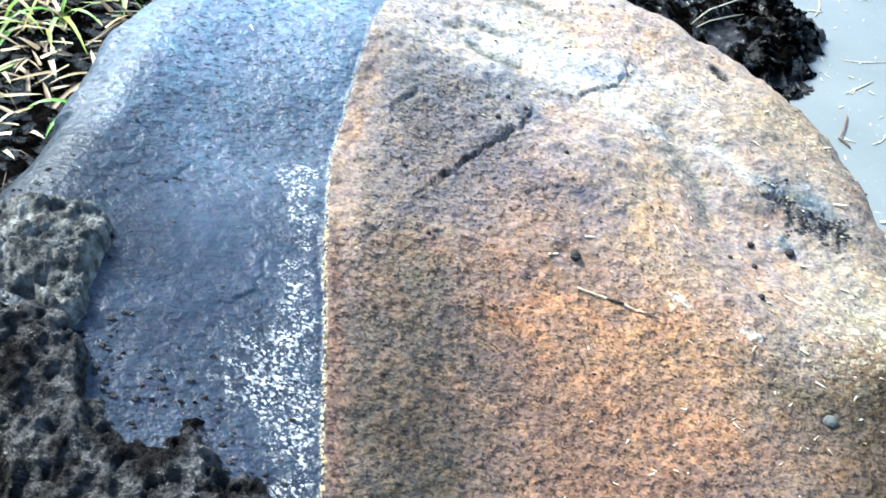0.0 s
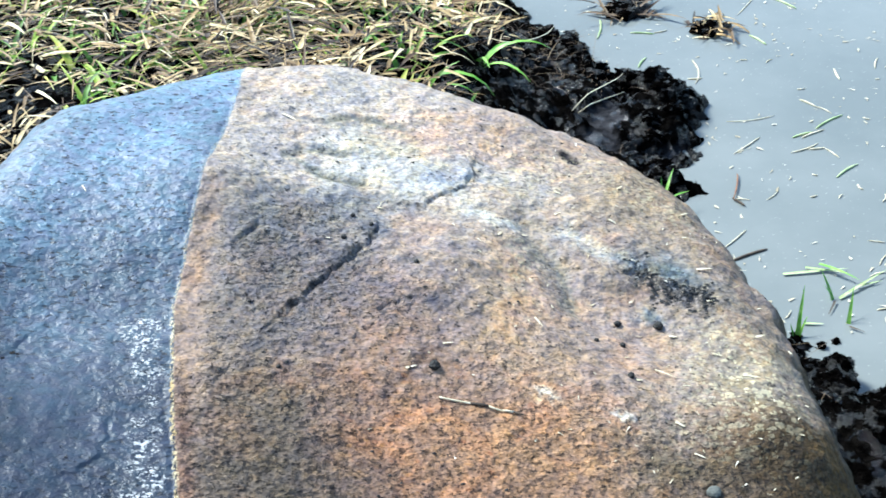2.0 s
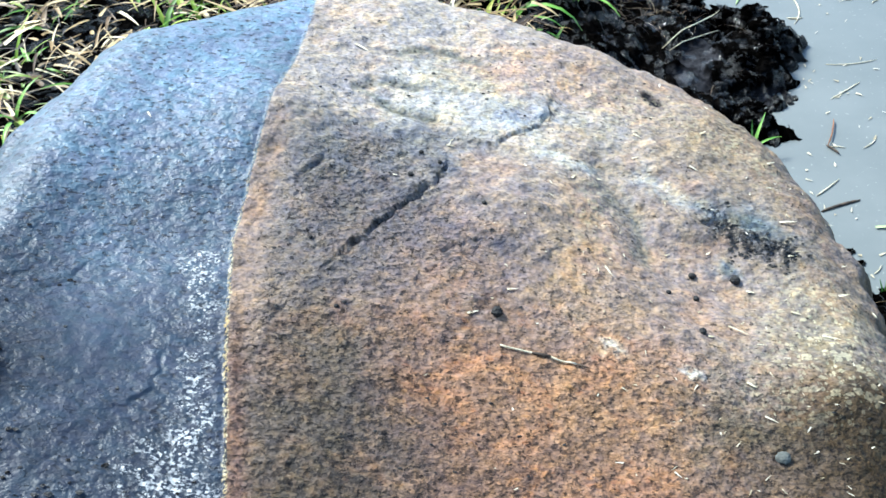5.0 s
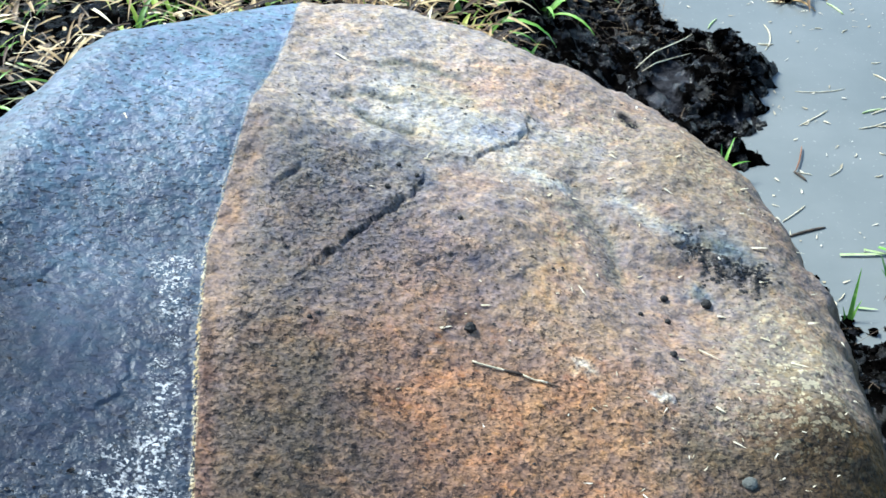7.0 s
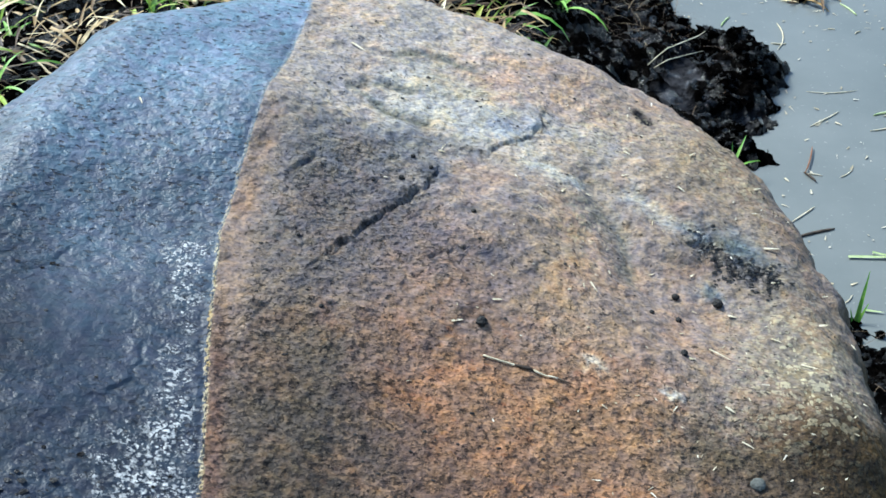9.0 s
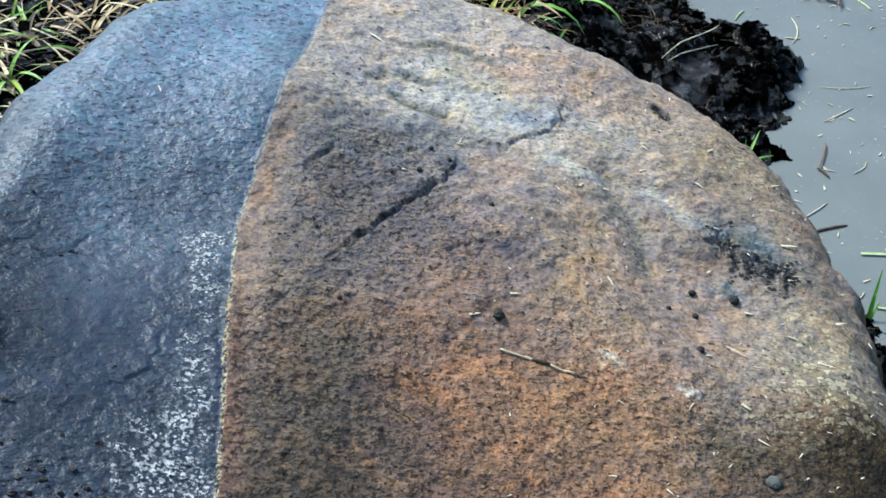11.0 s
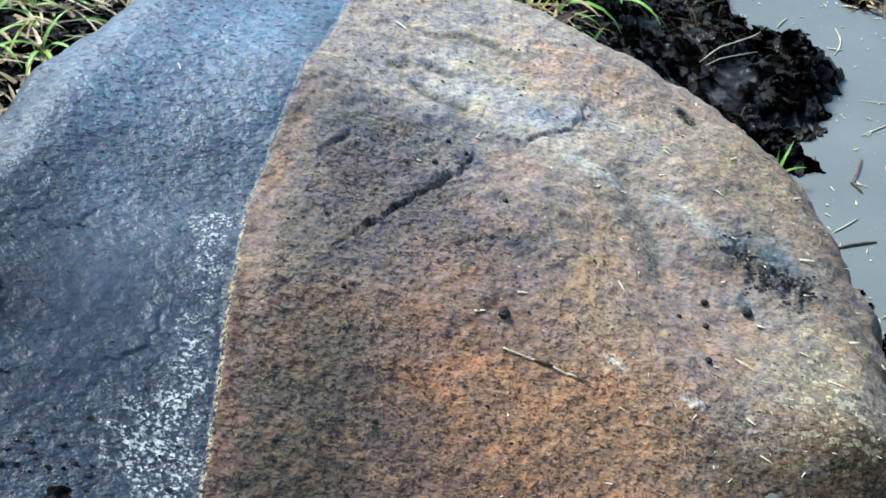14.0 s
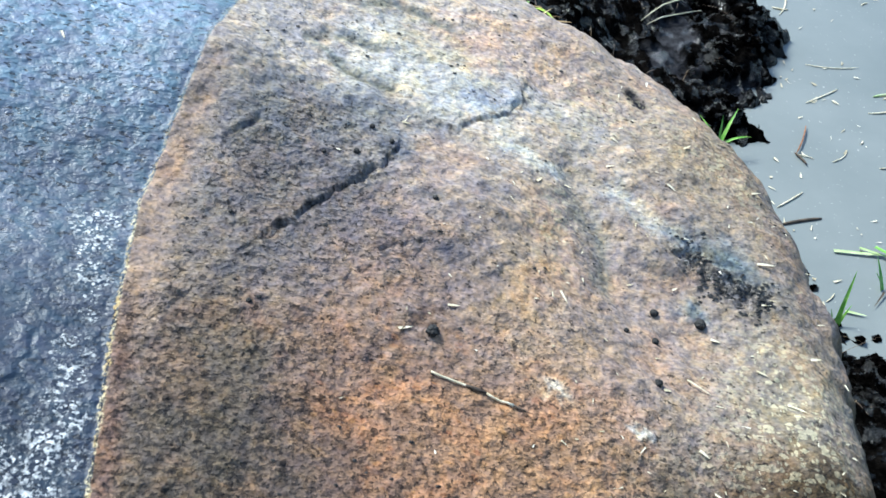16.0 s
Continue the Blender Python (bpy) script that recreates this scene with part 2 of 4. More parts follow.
GRANITE = stone_material()
PEAT_MUD = mud_material("wet_peaty_mud", (0.018, 0.017, 0.017), (0.115, 0.112, 0.112), 0.3, 0.7, 0.5)
BLACK_MUD = mud_material("wet_black_mud", (0.0014, 0.0012, 0.0011), (0.0065, 0.0058, 0.0056), 0.14, 0.42, 0.55)
GROUND = mud_material("black_mud_and_sod", (0.0012, 0.0011, 0.0010), (0.0065, 0.0058, 0.0054), 0.14, 0.42, 0.55, True)
GREY_MUD = mud_material("drying_grey_mud", (0.10, 0.10, 0.096), (0.31, 0.31, 0.29), 0.55, 0.9, 0.2)
WATER = water_material()
STRAW = blade_material("dead_straw", (0.0, (0.016, 0.010, 0.006)), (0.3, (0.09, 0.050, 0.022)), (0.6, (0.36, 0.24, 0.10)), (0.85, (0.62, 0.48, 0.25)), (1.0, (0.86, 0.76, 0.52)))
GREEN = blade_material("green_blade", (0.0, (0.05, 0.14, 0.01)), (0.45, (0.13, 0.30, 0.02)), (0.8, (0.32, 0.45, 0.045)), (1.0, (0.52, 0.50, 0.10)))
LITTER = blade_material("mixed_leaf_litter", (0.0, (0.05, 0.03, 0.015)), (0.35, (0.20, 0.13, 0.06)), (0.6, (0.46, 0.36, 0.20)), (0.8, (0.62, 0.55, 0.36)), (1.0, (0.20, 0.34, 0.06)))
ROOT = blade_material("brown_root", (0.0, (0.03, 0.018, 0.01)), (0.6, (0.10, 0.06, 0.03)), (1.0, (0.26, 0.19, 0.10)))
CHAFF = blade_material("pale_chaff", (0.0, (0.42, 0.36, 0.24)), (0.6, (0.6, 0.55, 0.42)), (1.0, (0.74, 0.71, 0.62)))
BLEACHED = tone_material("bleached_straw", (0.55, 0.47, 0.30), (0.78, 0.70, 0.52), 70, 0.6)
WET_GREEN = tone_material("fresh_green_leaf", (0.12, 0.32, 0.03), (0.28, 0.50, 0.09), 40, 0.45)
FADED_GREEN = tone_material("faded_green_leaf", (0.34, 0.45, 0.18), (0.52, 0.60, 0.32), 40, 0.5)
BARK = tone_material("dark_bark", (0.035, 0.024, 0.016), (0.10, 0.07, 0.045), 90, 0.75)
RED_BARK = tone_material("reddish_stem", (0.16, 0.06, 0.03), (0.28, 0.13, 0.06), 90, 0.6)
CRUMB = tone_material("black_crumb", (0.004, 0.004, 0.004), (0.014, 0.012, 0.011), 160, 0.7)


# ---- shape helpers ----
def vnoise(x, y, seed=0):
    """Smooth value noise in -1 .. 1 on arrays."""
    xi, yi = np.floor(x).astype(np.int64), np.floor(y).astype(np.int64)
    u, v = x - xi, y - yi
    u, v = u * u * u * (u * (6 * u - 15) + 10), v * v * v * (v * (6 * v - 15) + 10)

    def h(i, j):
        k = (i * 374761393 + j * 668265263 + seed * 974634541) & 0x7FFFFFFF
        k = ((k ^ (k >> 13)) * 1274126177) & 0x7FFFFFFF
        return ((k ^ (k >> 16)) & 0xFFFF) / 32767.5 - 1

    a = h(xi, yi) * (1 - u) + h(xi + 1, yi) * u
    b = h(xi, yi + 1) * (1 - u) + h(xi + 1, yi + 1) * u
    return a * (1 - v) + b * v


def fbm(x, y, size, octaves=3, seed=0):
    out, amp = 0 * x, 1.0
    for k in range(octaves):
        out = out + amp * vnoise(x / size + 17.3 * k, y / size - 9.1 * k, seed + k)
        size, amp = size / 2.03, amp * 0.5
    return out


def smooth(v, lo, hi):
    t = np.clip((v - lo) / (hi - lo), 0, 1)
    return t * t * (3 - 2 * t)


def chain(x, y, pts):
    """Distance from points to a polyline."""
    d = np.full(np.shape(x), 9.0)
    for (ax, ay), (bx, by) in zip(pts, pts[1:]):
        k = np.clip(((x - ax) * (bx - ax) + (y - ay) * (by - ay)) / ((bx - ax) ** 2 + (by - ay) ** 2), 0, 1)
        d = np.minimum(d, np.hypot(x - ax - k * (bx - ax), y - ay - k * (by - ay)))
    return d


def spot(x, y, cx, cy, rx, ry, turn=0.0):
    c, s_ = math.cos(radians(turn)), math.sin(radians(turn))
    u, v = (x - cx) * c + (y - cy) * s_, -(x - cx) * s_ + (y - cy) * c
    return np.exp(-((u / rx) ** 2 + (v / ry) ** 2))


def grid_mesh(name, co, rows, cols, wrap, mat):
    """A mesh from a rows x cols array of places; wrap joins the last column to the first."""
    idx = np.arange(rows * cols).reshape(rows, cols)
    nxt = np.roll(idx, -1, 1) if wrap else idx[:, 1:]
    cur = idx if wrap else idx[:, :-1]
    f = np.stack([cur[:-1], cur[1:], nxt[1:], nxt[:-1]], -1).reshape(-1, 4)
    me = bpy.data.meshes.new(name)
    me.vertices.add(len(co))
    me.vertices.foreach_set("co", np.ascontiguousarray(co, dtype=np.float32).ravel())
    me.loops.add(f.size)
    me.loops.foreach_set("vertex_index", f.ravel().astype(np.int32))
    me.polygons.add(len(f))
    me.polygons.foreach_set("loop_start", np.arange(0, f.size, 4, dtype=np.int32))
    me.polygons.foreach_set("use_smooth", np.ones(len(f), dtype=bool))
    me.update(calc_edges=True)
    me.materials.append(mat)
    return me


# ---- boulder ----
CX, CY, ROUND = -0.06, 0.07, 0.12
RIM = [(0.47, -0.10), (0.47, 0.02), (0.46, 0.15), (0.44, 0.27), (0.37, 0.42), (0.22, 0.535), (0.05, 0.60), (-0.15, 0.632), (-0.31, 0.575),
       (-0.505, 0.437), (-0.572, 0.27), (-0.605, 0.08), (-0.63, -0.10), (-0.6, -0.32), (-0.4, -0.48), (-0.1, -0.52), (0.2, -0.46), (0.4, -0.28)]
TIDE = [(-0.238, 0.70), (-0.236, 0.474), (-0.243, 0.412), (-0.248, 0.345), (-0.260, 0.275), (-0.273, 0.16), (-0.283, 0.063), (-0.268, -0.093), (-0.250, -0.23), (-0.235, -0.36), (-0.22, -0.7)]
GROOVE = [(-0.060, 0.206), (-0.064, 0.188), (-0.084, 0.163), (-0.106, 0.138), (-0.130, 0.108), (-0.156, 0.064), (-0.183, 0.031)]
CRACK = [(-0.028, 0.262), (0.0, 0.261), (0.032, 0.291), (0.058, 0.313), (0.071, 0.335), (0.074, 0.359)]
FOLDS = [[(-0.136, 0.309), (-0.108, 0.296), (-0.071, 0.297)], [(-0.169, 0.332), (-0.135, 0.353), (-0.095, 0.353)], [(-0.118, 0.416), (-0.081, 0.435), (-0.048, 0.432), (-0.016, 0.419)]]
CHIP_LINE = [(-0.058, 0.080), (-0.040, 0.088), (-0.021, 0.096)]
SCAR = [(-0.001, 0.026), (-0.022, -0.004), (-0.046, -0.035)]
CREASES = [[(-0.33, -0.099), (-0.328, -0.116), (-0.332, -0.133)], [(-0.333, -0.144), (-0.352, -0.159), (-0.372, -0.169)], [(-0.502, -0.062), (-0.49, -0.076), (-0.477, -0.079)], [(-0.359, -0.233), (-0.346, -0.234)], [(-0.404, -0.23), (-0.414, -0.247)], [(-0.439, -0.223), (-0.419, -0.23), (-0.405, -0.236)], [(-0.408, 0.061), (-0.396, 0.061)], [(-0.507, 0.008), (-0.492, 0.019)], [(-0.438, -0.193), (-0.425, -0.186)], [(-0.413, -0.13), (-0.404, -0.136)], [(-0.428, 0.02), (-0.442, -0.01), (-0.458, -0.018)]]
VALLEY = [(0.127, 0.252), (0.146, 0.218), (0.167, 0.179), (0.174, 0.136)]
HOLLOW = [(0.176, 0.254), (0.215, 0.225), (0.261, 0.202)]
GRIT = [(0.263, 0.193), (0.29, 0.168), (0.336, 0.156)]


def rim_line(n=1300):
    """Directions and distances of the boulder's outline from its middle."""
    th = np.linspace(-math.pi, math.pi, n, endpoint=False)
    pairs = sorted((math.atan2(y - CY, x - CX), math.hypot(x - CX, y - CY)) for x, y in RIM)
    rad = np.interp(th, [a for a, _ in pairs], [r for _, r in pairs], period=2 * math.pi)
    for _ in range(230):
        rad = (np.roll(rad, 1) + 2 * rad + np.roll(rad, -1)) / 4
    return th, rad + 0.004 * fbm(np.cos(th) * 3, np.sin(th) * 3, 0.5, 3, 61)


RIM_TURN, RIM_FAR = rim_line()


def edge_drop(x, y):
    """How far the rounded edge lies below the plane of the top."""
    far = np.interp(np.arctan2(y - CY, x - CX), RIM_TURN, RIM_FAR, period=2 * math.pi)
    q = np.clip(np.hypot(x - CX, y - CY) - far + ROUND, 0, None)
    return ROUND - np.sqrt(np.clip(ROUND ** 2 - q ** 2, 0, None)) + 2.0 * np.clip(q - ROUND, 0, None)


def tide_side(x, y):
    """Metres to the wet side of the tide line (negative on the dry side)."""
    py = np.array([p[1] for p in TIDE])[::-1]
    px = np.array([p[0] for p in TIDE])[::-1]
    return np.interp(y, py, px) - x


def ledge(x, y, pts, height, fall, way):
    """A swelling on one side of a line that breaks off at the line and dies away from it."""
    best, side = np.full(np.shape(x), 9.0), np.zeros(np.shape(x))
    for (ax, ay), (bx, by) in zip(pts, pts[1:]):
        k = np.clip(((x - ax) * (bx - ax) + (y - ay) * (by - ay)) / ((bx - ax) ** 2 + (by - ay) ** 2), 0, 1)
        d = np.hypot(x - ax - k * (bx - ax), y - ay - k * (by - ay))
        turn = (bx - ax) * (y - ay) - (by - ay) * (x - ax)
        side = np.where(d < best, np.sign(turn), side)
        best = np.minimum(best, d)
    up = way * side * best
    return height * smooth(up, -0.002, 0.0035) * np.exp(-(best / fall) ** 2)


def relief(x, y):
    """Small forms on the boulder's top, in metres."""
    wx, wy = x + 0.0035 * fbm(x, y, 0.022, 3, 40), y + 0.0035 * fbm(x, y, 0.022, 3, 50)
    calm = 1 - 0.65 * smooth(tide_side(x, y), -0.002, 0.01)
    z = 0.004 * fbm(x, y, 0.16, 2, 1) + calm * (0.0028 * fbm(x, y * 1.3, 0.05, 3, 5) + 0.0013 * fbm(x, y, 0.013, 2, 9))
    z = z + 0.0173 * spot(x, y, 0.02, 0.16, 0.09, 0.08) - 0.0247 * spot(x, y, 0.235, 0.10, 0.09, 0.07) + 0.0255 * spot(x, y, -0.25, 0.27, 0.1, 0.1)
    z = z + 0.0188 * spot(x, y, 0.37, -0.06, 0.08, 0.08) - 0.0171 * spot(x, y, -0.40, 0.05, 0.13, 0.13) - 0.0075 * spot(x, y, 0.19, 0.42, 0.1, 0.08)
    broken = 0.6 + 0.8 * vnoise(x / 0.009, y / 0.009, 90)
    gx_, gy_ = x + 0.0032 * fbm(x, y, 0.010, 3, 40), y + 0.0032 * fbm(x, y, 0.010, 3, 50)
    z = z - 0.0036 * np.clip(broken + 0.1, 0.0, 1.0) * smooth(y, 0.0, 0.07) * np.exp(-(chain(gx_, gy_, GROOVE) / (0.0020 + 0.0012 * broken)) ** 2) + ledge(gx_, gy_, GROOVE, 0.0030, 0.026, -1) * smooth(y, 0.02, 0.12)
    z = z - 0.0018 * broken * np.exp(-(chain(wx, wy, CRACK) / 0.0028) ** 2) + ledge(wx, wy, CRACK, 0.0020, 0.035, 1)
    for f in FOLDS:
        z = z - 0.0028 * np.exp(-(chain(wx, wy, f) / 0.0060) ** 2) + 0.0022 * np.exp(-(chain(wx, wy - 0.013, f) / 0.012) ** 2)
    z = z - 0.0030 * broken * np.exp(-(chain(wx, wy, CHIP_LINE) / 0.0034) ** 2) + ledge(wx, wy, CHIP_LINE, 0.0012, 0.018, 1)
    for f in CREASES:
        z = z - 0.0014 * broken * np.exp(-(chain(wx, wy, f) / 0.0024) ** 2) + ledge(wx, wy, f, 0.0007, 0.016, -1)
    z = z - 0.0020 * np.exp(-(chain(wx, wy, SCAR) / 0.005) ** 2) - 0.003 * np.exp(-(chain(wx, wy, [(0.199, 0.420), (0.213, 0.404)]) / 0.005) ** 2)
    z = z - 0.0045 * np.clip(broken + 0.1, 0.1, 1.0) * np.exp(-(chain(wx, wy, [(-0.218, 0.161), (-0.193, 0.189)]) / 0.0028) ** 2)
    z = z - 0.008 * np.exp(-(chain(x, y, VALLEY) / 0.022) ** 2) - 0.005 * np.exp(-(chain(x, y, HOLLOW) / 0.016) ** 2)
    g = np.exp(-(chain(x, y, GRIT) / 0.022) ** 2)
    z = z - 0.006 * g + 0.004 * g * fbm(x, y, 0.009, 2, 70)
    side = tide_side(x, y)
    return z - (0.0012 + 0.0014 * smooth(y, 0.3, 0.1)) * smooth(side, -0.003, 0.003) + 0.0009 * smooth(y, 0.35, 0.15) * np.exp(-((side + 0.006) / 0.006) ** 2)


def top_z(x, y):
    return 0.6217 - 0.2041 * x + 0.1383 * y + relief(x, y)


def boulder_stains_and_shade(x, y):
    """Colour of the crust on the dry side, from the broad stains down to small ones, with some shade and sheen put in.
    """
    wx, wy = x + 0.030 * fbm(x, y, 0.08, 4, 21), y + 0.030 * fbm(x, y, 0.08, 4, 31)
    wx, wy = wx + 0.016 * fbm(x, y, 0.011, 3, 25), wy + 0.016 * fbm(x, y, 0.011, 3, 35)
    nx, ny = x + 0.006 * fbm(x, y, 0.02, 3, 23), y + 0.006 * fbm(x, y, 0.02, 3, 33)
    nx, ny = nx + 0.005 * fbm(x, y, 0.006, 2, 27), ny + 0.005 * fbm(x, y, 0.006, 2, 37)
    c = np.repeat(np.array([[0.270, 0.210, 0.172]]), x.size, 0)

    def lay(mask, rgb, k=1.0):
        nonlocal c
        m = np.clip(mask * k, 0, 1)[:, None]
        c = c * (1 - m) + np.array(rgb) * m

    def along_line(pts, width, px=nx, py=ny):
        return np.exp(-(chain(px, py, pts) / width) ** 2)

    # pale top, lightened further to stand in for grazing sheen; peach and yellowish crusts on it
    lay(spot(wx, wy, -0.06, 0.33, 0.22, 0.15), (0.455, 0.425, 0.375), 1.1)
    lay(spot(wx, wy, -0.06, 0.265, 0.10, 0.030, 15), (0.45, 0.425, 0.375), 0.9)
    lay(spot(wx, wy, -0.02, 0.52, 0.25, 0.07), (0.38, 0.345, 0.31), 0.9)
    lay(spot(wx, wy, 0.05, 0.415, 0.09, 0.040, -18), (0.48, 0.345, 0.265), 0.9)
    lay(spot(wx, wy, -0.025, 0.395, 0.045, 0.030), (0.46, 0.41, 0.29), 0.7)
    lay(spot(wx, wy, 0.13, 0.47, 0.09, 0.045, -25), (0.36, 0.265, 0.215), 0.7)
    lay(spot(wx, wy, -0.175, 0.37, 0.045, 0.10), (0.37, 0.315, 0.285), 0.8)
    # violet-grey bruise round the groove
    lay(spot(wx, wy, -0.155, 0.125, 0.090, 0.115, 25), (0.145, 0.142, 0.147), 1.4)
    lay(spot(wx, wy, -0.11, 0.225, 0.09, 0.045, 15), (0.165, 0.165, 0.172), 1.0)
    lay(spot(wx, wy, -0.05, 0.085, 0.10, 0.040, -8), (0.165, 0.150, 0.158), 1.0)
    lay(spot(wx, wy, 0.00, 0.17, 0.07, 0.045), (0.265, 0.215, 0.195), 0.8)
    # ochre and tan towards the far rim, violet-tan hollow on the near right
    lay(spot(wx, wy, 0.27, 0.33, 0.12, 0.10, -40), (0.275, 0.212, 0.145), 0.95)
    lay(spot(wx, wy, 0.235, 0.07, 0.10, 0.10), (0.290, 0.232, 0.198), 0.95)
    lay(spot(wx, wy, 0.135, 0.14, 0.05, 0.09), (0.31, 0.235, 0.185), 0.8)
    lay(spot(wx, wy, 0.10, 0.10, 0.030, 0.14), (0.38, 0.28, 0.18), 0.8)
    # rust-brown skirt
    lay(spot(wx, wy, -0.02, -0.16, 0.22, 0.22), (0.225, 0.146, 0.106), 0.8)
    lay(spot(wx, wy, -0.03, -0.09, 0.11, 0.09), (0.240, 0.132, 0.084), 0.9)
    lay(spot(wx, wy, 0.09, -0.12, 0.13, 0.11), (0.310, 0.185, 0.105), 0.95)
    lay(spot(wx, wy, 0.05, -0.30, 0.20, 0.14), (0.185, 0.102, 0.066), 0.9)
    lay(spot(wx, wy, -0.185, -0.14, 0.075, 0.20), (0.120, 0.096, 0.074), 0.95)
    lay(spot(wx, wy, -0.16, -0.32, 0.10, 0.16), (0.055, 0.046, 0.035), 1.0)
    lay(spot(wx, wy, 0.36, 0.03, 0.07, 0.12), (0.262, 0.222, 0.158), 0.95)
    lay(spot(wx, wy, 0.26, -0.12, 0.09, 0.05), (0.165, 0.130, 0.092), 1.0)
    # brown near corner and right flank; the deep tone also holds their shade
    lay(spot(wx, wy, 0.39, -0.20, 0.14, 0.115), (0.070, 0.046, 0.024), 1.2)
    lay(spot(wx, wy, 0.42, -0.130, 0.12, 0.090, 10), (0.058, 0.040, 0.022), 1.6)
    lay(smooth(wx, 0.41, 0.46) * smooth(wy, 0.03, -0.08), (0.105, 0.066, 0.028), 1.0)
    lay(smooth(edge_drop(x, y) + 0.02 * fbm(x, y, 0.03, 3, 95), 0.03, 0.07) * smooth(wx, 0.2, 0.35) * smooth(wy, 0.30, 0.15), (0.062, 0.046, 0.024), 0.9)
    # scraped grey smears, lime in the hollow, wet-looking grit pocket
    lay(along_line(VALLEY, 0.011, 0.6 * x + 0.4 * wx, 0.6 * y + 0.4 * wy), (0.20, 0.18, 0.145), 0.75)
    lay(along_line([(0.150, 0.232), (0.166, 0.170), (0.172, 0.118)], 0.005), (0.19, 0.19, 0.165), 0.5)
    lay(along_line(HOLLOW, 0.013), (0.36, 0.36, 0.33), 0.9)
    # grey-green fold lines, toned down to carry the shade their low relief lacks
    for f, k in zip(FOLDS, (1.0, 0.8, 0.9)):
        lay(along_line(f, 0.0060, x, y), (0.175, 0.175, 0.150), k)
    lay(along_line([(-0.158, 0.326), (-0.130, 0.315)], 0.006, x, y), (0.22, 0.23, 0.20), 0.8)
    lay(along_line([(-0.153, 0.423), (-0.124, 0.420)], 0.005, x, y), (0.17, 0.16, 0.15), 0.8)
    lay(spot(nx, ny, 0.305, 0.192, 0.045, 0.028, -30), (0.17, 0.20, 0.205), 1.0)
    lay(along_line([(0.049, 0.262), (0.080, 0.256), (0.11, 0.250)], 0.009), (0.48, 0.455, 0.40), 1.0)
    lay(spot(nx, ny, 0.035, 0.325, 0.036, 0.020, 22), (0.30, 0.32, 0.345), 1.1)
    lay(spot(nx, ny, 0.264, 0.122, 0.016, 0.013), (0.155, 0.168, 0.168), 1.2)
    lay(spot(nx, ny, 0.304, 0.107, 0.009, 0.006), (0.15, 0.14, 0.15), 1.0)
    lay(spot(nx, ny, 0.180, 0.054, 0.009, 0.006), (0.15, 0.13, 0.13), 0.9)
    lay(spot(nx, ny, -0.052, 0.205, 0.026, 0.015), (0.105, 0.108, 0.130), 1.0)
    lay(spot(nx, ny, -0.014, 0.157, 0.012, 0.010), (0.10, 0.10, 0.11), 0.9)
    lay(spot(nx, ny, 0.008, 0.095, 0.020, 0.014), (0.115, 0.105, 0.115), 0.8)
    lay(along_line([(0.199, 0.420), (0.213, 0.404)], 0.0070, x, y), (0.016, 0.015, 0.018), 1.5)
    lay(along_line(SCAR, 0.006), (0.125, 0.078, 0.055), 0.85)
    lay(along_line([(-0.046, -0.035), (-0.08, -0.06), (-0.114, -0.106)], 0.008), (0.125, 0.082, 0.062), 0.6)
    # dark lines put the shade of the groove, crack and nicks into the colour
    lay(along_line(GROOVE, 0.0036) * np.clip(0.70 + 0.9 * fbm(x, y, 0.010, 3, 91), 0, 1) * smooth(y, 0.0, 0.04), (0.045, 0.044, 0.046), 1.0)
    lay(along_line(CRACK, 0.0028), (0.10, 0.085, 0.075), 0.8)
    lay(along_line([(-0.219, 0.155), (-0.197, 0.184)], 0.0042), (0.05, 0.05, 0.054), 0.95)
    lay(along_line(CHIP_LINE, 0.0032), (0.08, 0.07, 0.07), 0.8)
    lay(spot(nx, ny, 0.121, -0.030, 0.010, 0.006), (0.66, 0.55, 0.42), 1.5)
    lay(spot(nx, ny, 0.199, -0.048, 0.012, 0.005, -30), (0.55, 0.54, 0.48), 1.1)
    # rusty band along the tide line
    side = tide_side(x, y)
    lay(np.exp(-((side + 0.016) / 0.015) ** 2), (0.285, 0.205, 0.155), 0.8 * smooth(y, 0.33, 0.16) * smooth(y, -0.14, -0.02))
    lay(np.exp(-((side + 0.010) / 0.010) ** 2), (0.165, 0.105, 0.082), 0.85 * smooth(y, 0.02, -0.10))
    # the clay film's colour lightens towards the far side, in place of sky sheen
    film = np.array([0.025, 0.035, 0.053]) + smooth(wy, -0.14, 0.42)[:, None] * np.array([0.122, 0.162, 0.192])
    # colour darkened towards the left rim, against the glare on its curve
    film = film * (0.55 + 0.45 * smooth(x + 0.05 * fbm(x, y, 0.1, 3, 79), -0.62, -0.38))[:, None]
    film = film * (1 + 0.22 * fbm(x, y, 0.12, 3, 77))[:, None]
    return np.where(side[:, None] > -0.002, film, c)


